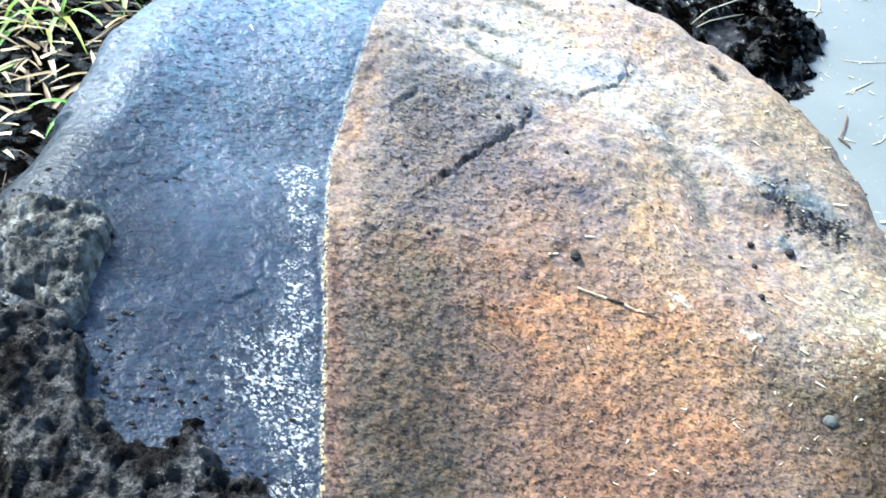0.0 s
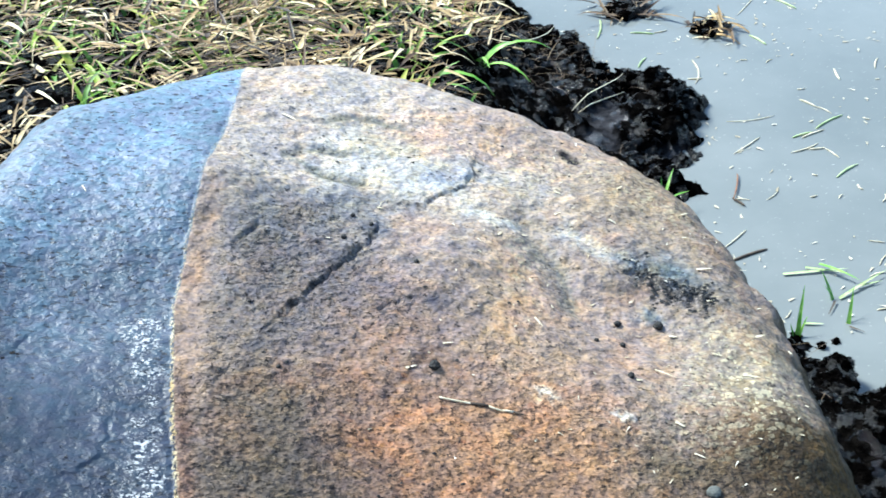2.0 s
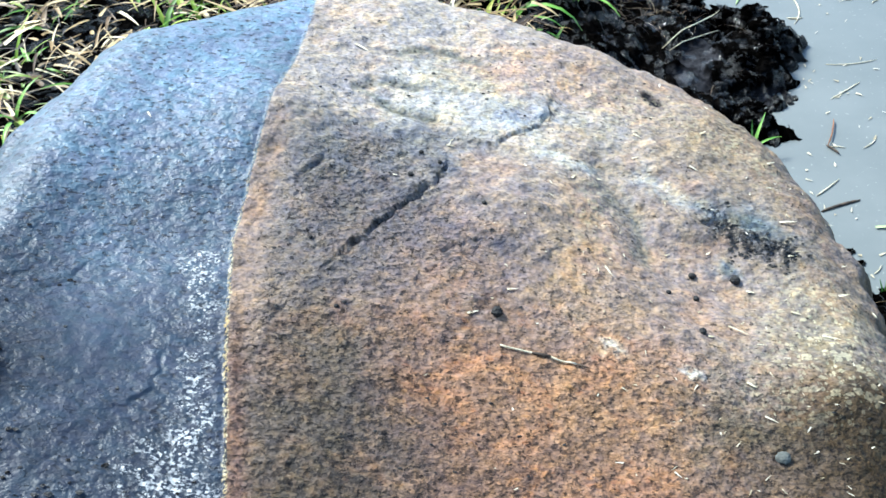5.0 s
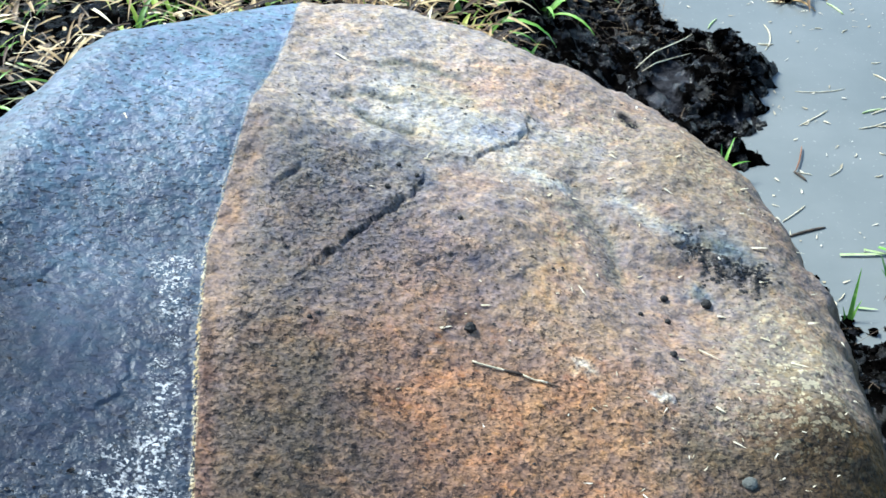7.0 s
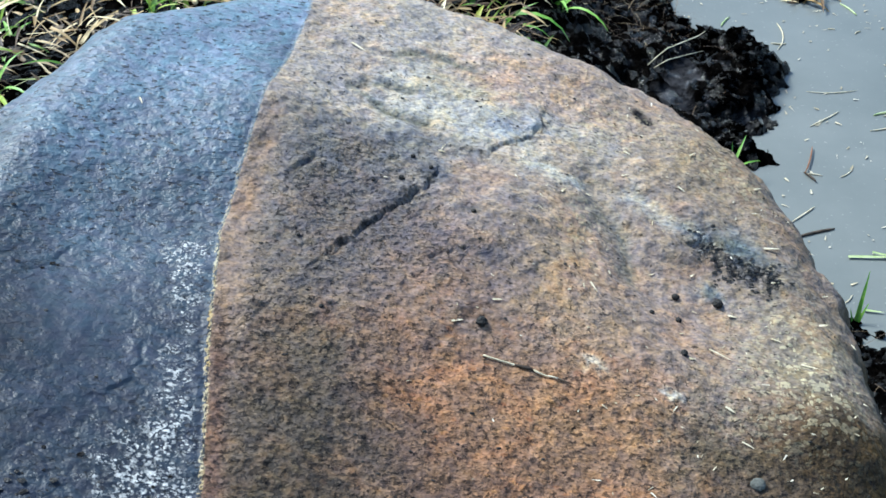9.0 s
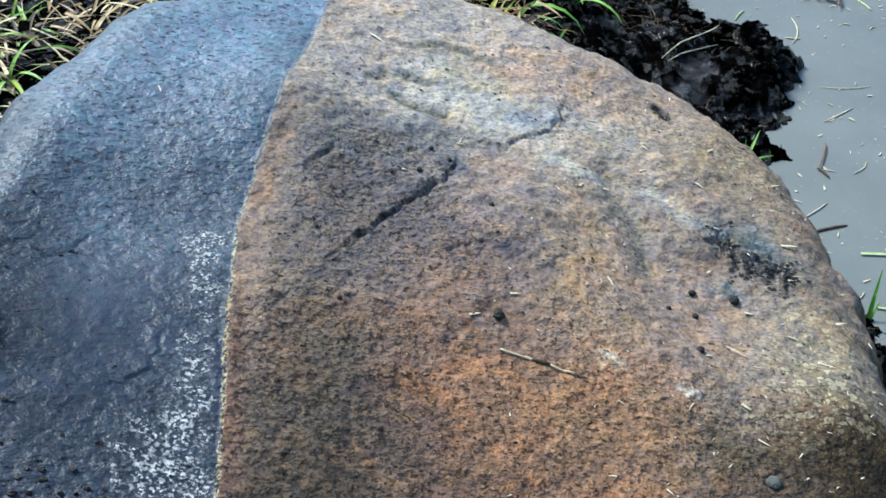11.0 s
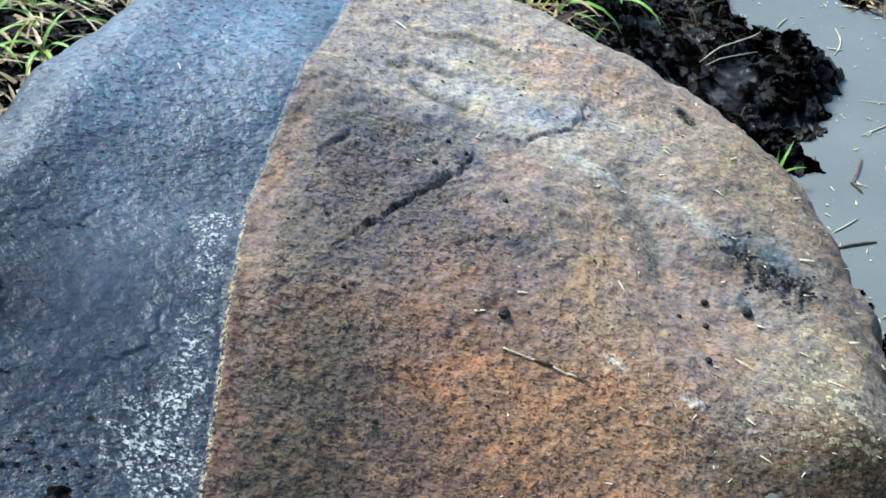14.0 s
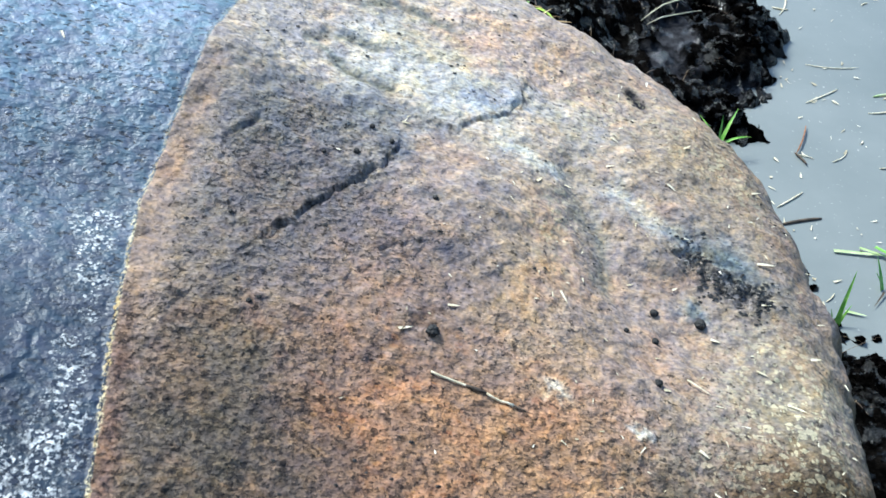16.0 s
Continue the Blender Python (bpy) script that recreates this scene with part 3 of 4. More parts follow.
def build_boulder():
    n, th, rad = len(RIM_TURN), RIM_TURN, RIM_FAR
    prof = [(s_, 0, 0, 0) for s_ in np.linspace(0.002, 1, 300)]
    prof += [(1, ROUND * math.sin(a), ROUND * (1 - math.cos(a)), a) for a in np.linspace(0, math.pi / 2, 30)[1:]]
    prof += [(1, ROUND + 0.02 * math.sin(d * 2.2), ROUND + d, math.pi / 2) for d in np.linspace(0.008, 0.95, 60)]
    co = []
    for s_, out, down, a in prof:
        q = s_ * (rad - ROUND) + out
        x, y = CX + q * np.cos(th), CY + q * np.sin(th)
        r = relief(x + 0.6 * down * np.cos(th), y + 0.6 * down * np.sin(th)) + (0.006 * fbm(th * 4, 0 * th + down * 9, 0.5, 3, 81) if down > 0.03 else 0)
        co.append(np.stack([x + r * math.sin(a) * np.cos(th), y + r * math.sin(a) * np.sin(th), 0.6217 - 0.2041 * x + 0.1383 * y - down + r * math.cos(a)], -1))
    co = np.concatenate(co)
    me = grid_mesh("boulder", co, len(prof), n, True, GRANITE)
    x, y = co[:, 0], co[:, 1]
    side = tide_side(x, y)
    me.attributes.new("stain_and_shade", "FLOAT_COLOR", "POINT").data.foreach_set("color", np.column_stack([boulder_stains_and_shade(x, y), np.ones(len(x))]).astype(np.float32).ravel())
    me.attributes.new("film", "FLOAT", "POINT").data.foreach_set("value", side.astype(np.float32))
    dep = 1.0 * np.exp(-((side - 0.026) / 0.024) ** 2) * smooth(y, 0.16, 0.0) + 0.65 * spot(x, y, -0.33, -0.22, 0.055, 0.055) + 0.65 * spot(x, y, -0.295, -0.27, 0.045, 0.06)
    dep = dep + 0.5 * spot(x, y, -0.352, 0.115, 0.022, 0.030) + 0.6 * spot(x, y, -0.332, 0.035, 0.028, 0.035) - 0.5 * spot(x, y, -0.355, -0.09, 0.03, 0.05)
    me.attributes.new("pale_flecks", "FLOAT", "POINT").data.foreach_set("value", np.clip(dep, 0, 1.2).astype(np.float32))
    rough_part = smooth(y + 0.05 * fbm(x, y, 0.07, 3, 15), 0.17, -0.16) * (1 - 0.45 * smooth(x, 0.10, 0.2) * smooth(y, -0.1, 0.0)) + 0.95 * spot(x, y, -0.15, 0.14, 0.09, 0.10) + 0.4 * spot(x, y, -0.02, 0.11, 0.08, 0.05) + 0.45 * spot(x, y, -0.10, 0.22, 0.05, 0.03) + 0.35 * spot(x, y, 0.30, 0.37, 0.12, 0.08)
    rough_part = (rough_part + 0.45 * spot(x, y, -0.17, -0.14, 0.09, 0.16)) * (1 - 0.9 * np.exp(-((side + 0.016) / 0.018) ** 2) * smooth(y, -0.08, 0.02))
    me.attributes.new("pitted", "FLOAT", "POINT").data.foreach_set("value", np.clip(rough_part, 0, 1.4).astype(np.float32))
    me.attributes.new("grit", "FLOAT", "POINT").data.foreach_set("value", np.clip(0.7 * np.exp(-(chain(x, y, GRIT) / 0.022) ** 2), 0, 1).astype(np.float32))
    marks = {"flaky": spot(x, y, 0.355, 0.02, 0.06, 0.09) + 0.5 * spot(x, y, 0.30, 0.33, 0.11, 0.05, -40) + 0.25 * spot(x, y, 0.27, -0.06, 0.05, 0.05) + 0.45 * spot(x, y, 0.115, 0.19, 0.03, 0.09) + 0.4 * spot(x, y, 0.15, 0.36, 0.05, 0.06),
             "rusty": spot(x, y, 0.05, -0.12, 0.14, 0.10) + 0.5 * spot(x, y, -0.03, -0.03, 0.1, 0.06) + 0.6 * spot(x, y, 0.08, 0.42, 0.06, 0.04) + 0.5 * spot(x, y, 0.10, -0.28, 0.2, 0.1),
             "slick": spot(x, y, -0.40, -0.08, 0.075, 0.10) + 0.6 * spot(x, y, -0.42, -0.24, 0.04, 0.05),
             "crusted": smooth(y, 0.25, -0.05) * 0.85 + 0.1}
    for mark, value in marks.items():
        me.attributes.new(mark, "FLOAT", "POINT").data.foreach_set("value", np.clip(value, 0, 1).astype(np.float32))
    return tagged(new("boulder", me), "large rounded granite boulder, one side coated with wet grey clay", "boulder")


boulder = build_boulder()


# ---- ground and water ----
LAND = [(-90, -90), (-90, 90), (-3, 90), (-0.5, 9), (0.0, 5), (0.16, 3.2), (0.26, 2.6), (0.322, 2.312), (0.37, 2.171), (0.416, 2.058), (0.478, 2.047), (0.488, 1.910), (0.515, 1.830), (0.535, 1.720), (0.600, 1.755), (0.655, 1.775),
        (0.684, 1.724), (0.704, 1.647), (0.700, 1.574), (0.673, 1.506), (0.647, 1.480), (0.627, 1.389), (0.557, 1.375), (0.529, 1.365), (0.573, 1.354), (0.610, 1.307), (0.614, 1.265), (0.574, 1.227), (0.50, 1.16), (0.42, 0.9),
        (0.56, 0.72), (0.66, 0.725), (0.700, 0.700), (0.694, 0.660), (0.763, 0.634), (0.767, 0.570), (0.793, 0.570), (0.803, 0.592), (0.840, 0.605), (0.871, 0.632), (0.906, 0.608), (0.942, 0.622), (1.1, 0.6), (1.6, 0.45), (3.0, 0.3), (90, 0.2), (90, -90)]


def inland(x, y):
    """Metres from the water's edge, negative over water."""
    inside = np.zeros(np.shape(x), dtype=bool)
    for (ax, ay), (bx, by) in zip(LAND, LAND[1:] + LAND[:1]):
        if ay != by:
            inside ^= ((ay > y) != (by > y)) & (x < ax + (y - ay) * (bx - ax) / (by - ay))
    d = chain(x, y, LAND[2:-1])
    return np.where(inside, d, -d) - 0.028


def crumbs_at(x, y, size, seed):
    """Rounded crumbs packed side by side: 1 on a crumb's top, 0 in the gaps."""
    best = np.full(np.shape(x), 9.0)
    xi, yi = np.floor(x / size), np.floor(y / size)
    for i in (-1, 0, 1):
        for j in (-1, 0, 1):
            cx, cy = xi + i, yi + j
            jx, jy = np.sin(cx * 127.1 + cy * 311.7 + seed) * 43758.5453, np.sin(cx * 269.5 + cy * 183.3 + seed) * 24634.6345
            best = np.minimum(best, np.hypot(cx + jx - np.floor(jx) - x / size, cy + jy - np.floor(jy) - y / size))
    return np.clip(1 - best * best / 1.6, 0, 1)


SLICKS = [(0.465, 1.545, 0.055, 0.11, -20), (0.44, 1.40, 0.06, 0.05, 0), (0.605, 1.405, 0.06, 0.035, 20), (0.72, 0.675, 0.035, 0.018, 10), (0.885, 0.50, 0.05, 0.03, 30), (0.80, 0.47, 0.03, 0.02, 0)]


def slick_at(x, y):
    """1 where the mud lies smooth and wet."""
    return smooth(sum(spot(x + 0.02 * fbm(x, y, 0.03, 3, 61), y + 0.02 * fbm(x, y, 0.03, 3, 63), *q) for q in SLICKS), 0.48, 0.60)


def ground_z(x, y):
    s_ = inland(x, y) + 0.020 * fbm(x, y, 0.032, 4, 3) + 0.5 * smooth(np.hypot(x, y), 2.8, 6.0) * fbm(x, y, 1.7, 3, 29)
    behind = np.clip(smooth(y, 0.75, 1.0) + smooth(-x, -0.3, -0.1), 0, 1)
    up = 0.022 * smooth(s_, 0, 0.02) + 0.030 * smooth(s_, 0.02, 0.12) + (0.075 + 0.115 * behind) * smooth(s_, 0.13 + 0.2 * (1 - behind), 0.6 + 0.3 * (1 - behind))
    z = np.where(s_ > 0, up, -0.2 * smooth(-s_, 0, 0.25))
    z = z - 0.07 * spot(x, y, 0.865, 0.405, 0.05, 0.045) - 0.05 * spot(x, y, 0.82, 0.34, 0.03, 0.03)
    heap = np.maximum(spot(x, y, -0.80, -0.36, 0.30, 0.26), spot(x, y, -0.52, -0.62, 0.30, 0.26))
    z = z + heap * 0.60
    far = np.hypot(x, y)
    z = np.where(far > 14, np.maximum(z, 0.5 * smooth(far, 14, 22)), z)
    near = smooth(far, 4.0, 2.4)
    muddy = np.clip(smooth(x, -0.05, 0.28) + smooth(y, 0.25, 0.0) + 0.3, 0, 1) * (1 - 0.85 * slick_at(x, y))
    wx, wy = x + 0.012 * fbm(x, y, 0.03, 2, 71), y + 0.012 * fbm(x, y, 0.03, 2, 73)
    lumps = 0.065 * crumbs_at(wx, wy, 0.085, 1.0) * (0.6 + 0.6 * vnoise(x / 0.11, y / 0.11, 12)) + 0.038 * crumbs_at(wx, wy, 0.034, 2.0) + 0.015 * crumbs_at(x, y, 0.018, 3.0) + 0.004 * fbm(x, y, 0.012, 2, 19)
    return z + near * muddy * (lumps - 0.045) * smooth(z, -0.06, 0.03)


def axis(lo, hi, step):
    core = list(np.arange(lo, hi, step))
    d, a, b = step, core[0], core[-1]
    while b < 70:
        d = min(d * 1.35, 12)
        a, b = a - d, b + d
        core = [a] + core + [b]
    return np.array(core)


gx, gy = np.meshgrid(axis(-1.35, 1.25, 0.0075), axis(-0.75, 2.7, 0.0085))
gco = np.stack([gx.ravel(), gy.ravel(), ground_z(gx.ravel(), gy.ravel())], -1)
ground = tagged(new("ground", grid_mesh("ground", gco, gx.shape[0], gx.shape[1], False, GROUND)), "black wet peaty mud bank round a boulder", "ground", kind="structure")
flat_x, flat_y = gx.ravel(), gy.ravel()
sod = smooth(np.hypot(flat_x, 0.8 * (flat_y - 0.6)) + 0.5 * fbm(flat_x, flat_y, 0.8, 3, 55), 2.6, 3.4) * smooth(gco[:, 2], 0.03, 0.12)
ground.data.attributes.new("sod", "FLOAT", "POINT").data.foreach_set("value", sod.astype(np.float32))
ground.data.attributes.new("slick", "FLOAT", "POINT").data.foreach_set("value", slick_at(flat_x, flat_y).astype(np.float32))
wx_, wy_ = np.meshgrid(np.linspace(-70, 70, 29), np.linspace(-70, 70, 29))
wco = np.stack([wx_.ravel(), wy_.ravel(), 0 * wx_.ravel()], -1)
water = tagged(new("water", grid_mesh("water", wco, 29, 29, False, WATER)), "still murky grey pond water with floating bits", "water", kind="structure")


# ---- blades ----
def blades(name, base, azim, elev, length, width, sag, mat, seg=4):
    """Many thin folded strips in one mesh: arrays of base places, headings, slopes (radians), lengths, widths and sags."""
    n = len(base)
    v = np.zeros((n, seg + 1, 3, 3))
    p, e = base.copy(), elev.copy()
    side = np.stack([-np.sin(azim), np.cos(azim), 0 * azim], -1)
    for k in range(seg + 1):
        taper = (1 - (k / seg) ** 2.2) * 0.92 + 0.08
        w = (width * taper)[:, None]
        v[:, k, 0], v[:, k, 1], v[:, k, 2] = p - side * w / 2, p - np.array([0, 0, 0.25]) * w, p + side * w / 2
        step = (length / seg)[:, None]
        p = p + step * np.stack([np.cos(azim) * np.cos(e), np.sin(azim) * np.cos(e), np.sin(e)], -1)
        e = e - sag / seg
    idx = np.arange(n * (seg + 1) * 3).reshape(n, seg + 1, 3)
    f = np.concatenate([np.stack([idx[:, :-1, a], idx[:, :-1, a + 1], idx[:, 1:, a + 1], idx[:, 1:, a]], -1).reshape(-1, 4) for a in (0, 1)])
    me = bpy.data.meshes.new(name)
    me.from_pydata(v.reshape(-1, 3).tolist(), [], f.tolist())
    me.polygons.foreach_set("use_smooth", np.ones(len(f), dtype=bool))
    me.materials.append(mat)
    return me


rng = np.random.default_rng(4)


def scatter(count, x0, x1, y0, y1, keep):
    x, y = rng.uniform(x0, x1, count), rng.uniform(y0, y1, count)
    k = keep(x, y)
    return x[k], y[k]


def on_turf(x, y):
    edge = 0.12 + 0.13 * smooth(y, 1.5, 1.9) + 0.06 * fbm(x, y, 0.2, 2, 33)
    inside = (((x - CX) / 0.50) ** 2 + ((y - CY) / 0.50) ** 2) < 1
    return (x < edge) & (x > -1.5 + 0.35 * fbm(y, 0 * y, 0.7, 3, 35)) & (y < 3.1 + 0.4 * fbm(x, 0 * x, 0.5, 3, 36)) & ~inside & ((y > 0.62) | (x < -0.62)) & (y > 0.55 + 0.45 * vnoise(x * 9, y * 9, 3)) & (y > 0.62 + 0.42 * smooth(-x, 0.5, 0.75) + 0.12 * vnoise(x * 7, y * 7, 5))


def add_turf():
    x, y = scatter(19000, -1.7, 0.3, 0.2, 3.4, lambda a, b: on_turf(a, b) & (rng.uniform(0, 1, len(a)) > 0.58 * smooth(-a, 0.35, 0.65) * smooth(b, 1.9, 1.35)))
    n = len(x)
    z = ground_z(x, y) + rng.uniform(0.0, 0.09, n)
    az = 0.3 + 1.6 * fbm(x, y, 0.22, 3, 48) + rng.normal(0.0, 0.55, n) + rng.choice([0, math.pi], n)
    me = blades("dead_grass", np.stack([x, y, z], -1), az, rng.uniform(-0.12, 0.34, n), rng.uniform(0.04, 0.18, n) * (1 - 0.5 * smooth(x, -0.25, 0.05)) * (1 - 0.4 * smooth(-x, 0.4, 0.7)), 0.0022 + 0.012 * rng.uniform(0, 1, n) ** 2.7, rng.uniform(0.0, 0.9, n), STRAW)
    tagged(new("dead_grass", me), "matted dead straw-coloured grass on the bank", "grass", kind="stuff")
    x, y = scatter(4600, -1.7, 0.3, 0.2, 3.4, lambda a, b: on_turf(a, b) & (fbm(a, b, 0.3, 3, 44) + 0.35 * smooth(a, -0.6, 0.1) - 0.35 * smooth(-a, 0.4, 0.7) * smooth(b, 1.7, 1.2) > -0.12))
    n = len(x)
    z = ground_z(x, y)
    me = blades("green_grass", np.stack([x, y, z], -1), rng.uniform(0, 6.28, n), rng.uniform(0.2, 1.1, n), rng.uniform(0.06, 0.18, n) * (1 - 0.4 * smooth(x, -0.2, 0.05)), 0.003 + 0.014 * rng.uniform(0, 1, n) ** 1.4, rng.uniform(0.3, 2.0, n), GREEN, 5)
    tagged(new("green_grass", me), "fresh green grass blades among dead straw", "grass", kind="stuff")
    far = lambda a, b: (np.hypot(a + 0.2, b - 1.2) + 0.6 * fbm(a, b, 0.9, 3, 57) > 1.7) & (ground_z(a, b) > 0.08) & (np.hypot(a, b) < 8.5) & ((b > 2.9) | (a < -1.35) | (b < -1.9))
    x, y = scatter(60000, -8.5, 8.5, -8.5, 8.5, far)
    n = len(x)
    me = blades("far_grass", np.stack([x, y, ground_z(x, y)], -1), rng.uniform(0, 6.28, n), rng.uniform(0.2, 1.3, n), rng.uniform(0.10, 0.32, n), rng.uniform(0.006, 0.016, n), rng.uniform(0.2, 1.8, n), STRAW, 3)
    tagged(new("far_grass", me), "rough straw-coloured grass over the wider bank", "grass", kind="stuff")
    x, y = scatter(420, -1.25, -0.62, 0.45, 1.25, lambda a, b: rng.uniform(0, 1, len(a)) < smooth(b, 0.45, 0.95))
    n = len(x)
    me = blades("leaf_litter", np.stack([x, y, ground_z(x, y) + 0.012], -1), rng.uniform(0, 6.28, n), rng.uniform(-0.1, 0.35, n), rng.uniform(0.03, 0.11, n), rng.uniform(0.003, 0.011, n), rng.uniform(0.0, 0.8, n), LITTER)
    tagged(new("leaf_litter", me), "straw and shed leaves strewn over dark soil", "litter", kind="stuff")
    x, y = scatter(900, -1.5, 0.75, -0.6, 2.4, lambda a, b: (ground_z(a, b) > 0.02) & ~on_turf(a, b))
    x2, y2 = scatter(260, 0.08, 0.50, 1.6, 2.05, lambda a, b: ground_z(a, b) > 0.03)
    both = [np.concatenate([p, q]) for p, q in ((x, x2), (y, y2))]
    n = len(both[0])
    me = blades("root_fibre", np.stack([both[0], both[1], ground_z(*both) + 0.004], -1), rng.uniform(0, 6.28, n), rng.uniform(-0.2, 0.7, n), rng.uniform(0.02, 0.13, n), rng.uniform(0.0005, 0.0016, n), rng.uniform(0.3, 2.4, n), ROOT)
    tagged(new("root_fibre", me), "thin brown roots sticking out of the mud", "roots", kind="stuff")


add_turf()


def part(name, me, parent, label=""):
    ob = new(name, me)
    ob.parent = parent
    return tagged(ob, label)


def grass_tuft(x, y, z, leaves, seed, label, mat=WET_GREEN):
    r = np.random.default_rng(seed)
    tuft = tagged(new("grass_tuft"), label, "grass tuft", "grass tufts by the water")
    tuft.matrix_basis = pose(x, y, z)
    for az, el, ln, w, sg in leaves:
        b = np.array([[r.uniform(-0.008, 0.008), r.uniform(-0.008, 0.008), -0.02]])
        part("leaf", blades("leaf", b, np.array([radians(az)]), np.array([radians(el)]), np.array([ln]), np.array([w]), np.array([radians(sg)]), mat, 7), tuft)
    return tuft


def blade_between(parent, name, a, b, width, bow, mat, label=""):
    """One narrow leaf from a to b, bowed upwards, under a tuft that stands at parent's place."""
    base = parent.matrix_basis.translation
    a, b = Vector(a) - base, Vector(b) - base
    d = b - a
    slope = math.atan2(d.z, math.hypot(d.x, d.y))
    me = blades(name, np.array([a[:]]), np.array([math.atan2(d.y, d.x)]), np.array([slope + bow / 2]), np.array([d.length * (1 + bow * bow / 24)]), np.array([width]), np.array([bow]), mat, 8)
    return part(name, me, parent, label)


def water_tuft(x, y, leaves, label):
    """A sparse tuft in the shallows: upright leaves, leaves that lie on the water, and dark drowned stems."""
    tuft = tagged(new("grass_tuft"), label, "grass tuft", "grass tufts by the water")
    tuft.matrix_basis = pose(x, y, 0)
    for kind, a, b, width, bow in leaves:
        mat = {"leaf": WET_GREEN, "floating_leaf": FADED_GREEN, "stem": BARK}[kind]
        blade_between(tuft, kind, a, b, width, bow, mat, {"leaf": "", "floating_leaf": "pale leaf lying on the water", "stem": "dark drowned stem"}[kind])
    return tuft


water_tuft(0.689, 0.729, [("leaf", (0.689, 0.729, -0.01), (0.708, 0.777, 0.090), 0.0085, 0.15), ("leaf", (0.691, 0.727, -0.01), (0.697, 0.748, 0.045), 0.009, 0.2), ("leaf", (0.686, 0.731, -0.01), (0.676, 0.742, 0.030), 0.007, 0.3),
                         ("leaf", (0.692, 0.731, -0.01), (0.713, 0.752, 0.035), 0.006, 0.5), ("floating_leaf", (0.714, 0.769, 0.004), (0.751, 0.763, 0.004), 0.006, 0.0)], "green grass tuft growing at the muddy water's edge")
water_tuft(0.796, 0.833, [("leaf", (0.796, 0.833, -0.01), (0.774, 0.872, 0.050), 0.0085, 0.25), ("leaf", (0.794, 0.836, -0.01), (0.772, 0.850, 0.030), 0.008, 0.8), ("floating_leaf", (0.721, 0.928, 0.004), (0.853, 0.929, 0.005), 0.0075, 0.04), ("floating_leaf", (0.770, 0.942, 0.006), (0.842, 0.915, 0.006), 0.006, 0.04),
                         ("leaf", (0.797, 0.943, 0.012), (0.857, 0.878, 0.012), 0.008, 0.3), ("floating_leaf", (0.806, 0.837, 0.004), (0.924, 0.909, 0.008), 0.0065, 0.15), ("floating_leaf", (0.850, 0.868, 0.005), (0.905, 0.880, 0.005), 0.005, 0.1), ("stem", (0.794, 0.828, 0.006), (0.768, 0.788, 0.004), 0.004, 0.1)], "limp green grass tuft standing in shallow water")
water_tuft(0.796, 0.756, [("leaf", (0.796, 0.756, -0.01), (0.810, 0.792, 0.060), 0.0085, 0.1), ("leaf", (0.798, 0.757, -0.01), (0.818, 0.812, 0.050), 0.006, 0.3), ("stem", (0.795, 0.748, 0.005), (0.819, 0.729, 0.004), 0.004, 0.05)], "limp green grass tuft standing in shallow water")
water_tuft(0.90, 0.597, [("leaf", (0.897, 0.595, 0.03), (0.945, 0.607, 0.050), 0.006, 0.3), ("leaf", (0.905, 0.597, 0.03), (0.935, 0.620, 0.060), 0.006, 0.3), ("floating_leaf", (0.90, 0.590, 0.035), (0.925, 0.583, 0.04), 0.005, 0.1)], "flattened green grass blades on the black mud bank")
grass_tuft(0.52, 1.18, 0.04, [(60, 60, 0.09, 0.008, 40), (130, 50, 0.08, 0.007, 40), (20, 40, 0.08, 0.008, 60), (90, 75, 0.07, 0.006, 20)], 4, "small green tuft on a mud lump beside the boulder")
grass_tuft(0.17, 1.62, 0.18, [(0, 60, 0.20, 0.016, 110), (40, 50, 0.18, 0.014, 120), (150, 60, 0.2, 0.012, 90), (200, 70, 0.16, 0.012, 60), (280, 60, 0.15, 0.014, 80), (320, 45, 0.16, 0.013, 100)], 5, "broad-leaved green grass tuft arching over dark mud")
grass_tuft(0.02, 1.46, 0.19, [(0, 50, 0.15, 0.016, 110), (300, 55, 0.14, 0.018, 90), (250, 60, 0.13, 0.015, 80), (200, 50, 0.14, 0.015, 100), (330, 35, 0.15, 0.014, 60), (150, 60, 0.12, 0.016, 90), (90, 70, 0.12, 0.014, 70), (280, 35, 0.12, 0.013, 60), (-15, 72, 0.24, 0.019, 150)], 8, "broad-leaved green grass tuft arching over dark mud")
grass_tuft(-0.12, 1.40, 0.2, [(10, 45, 0.13, 0.014, 100), (310, 55, 0.12, 0.016, 90), (230, 60, 0.12, 0.015, 80), (190, 40, 0.13, 0.013, 90), (120, 60, 0.12, 0.014, 90)], 9, "broad-leaved green grass tuft behind the boulder")
grass_tuft(-0.80, 0.72, 0.27, [(200, 60, 0.12, 0.012, 110), (240, 50, 0.11, 0.012, 120), (300, 60, 0.12, 0.012, 100), (20, 70, 0.1, 0.010, 80)], 6, "bright green grass tuft beside the boulder's shaded flank")
grass_tuft(-0.72, 1.0, 0.22, [(240, 55, 0.12, 0.013, 100), (300, 60, 0.11, 0.012, 110), (10, 50, 0.12, 0.012, 90), (150, 60, 0.11, 0.011, 90)], 10, "green grass tuft among dark soil behind the boulder")
grass_tuft(-0.98, 1.25, 0.24, [(210, 55, 0.13, 0.013, 100), (280, 60, 0.12, 0.013, 110), (340, 50, 0.12, 0.012, 90), (70, 60, 0.11, 0.011, 90), (120, 50, 0.12, 0.012, 80)], 11, "green grass tuft among dark soil behind the boulder")
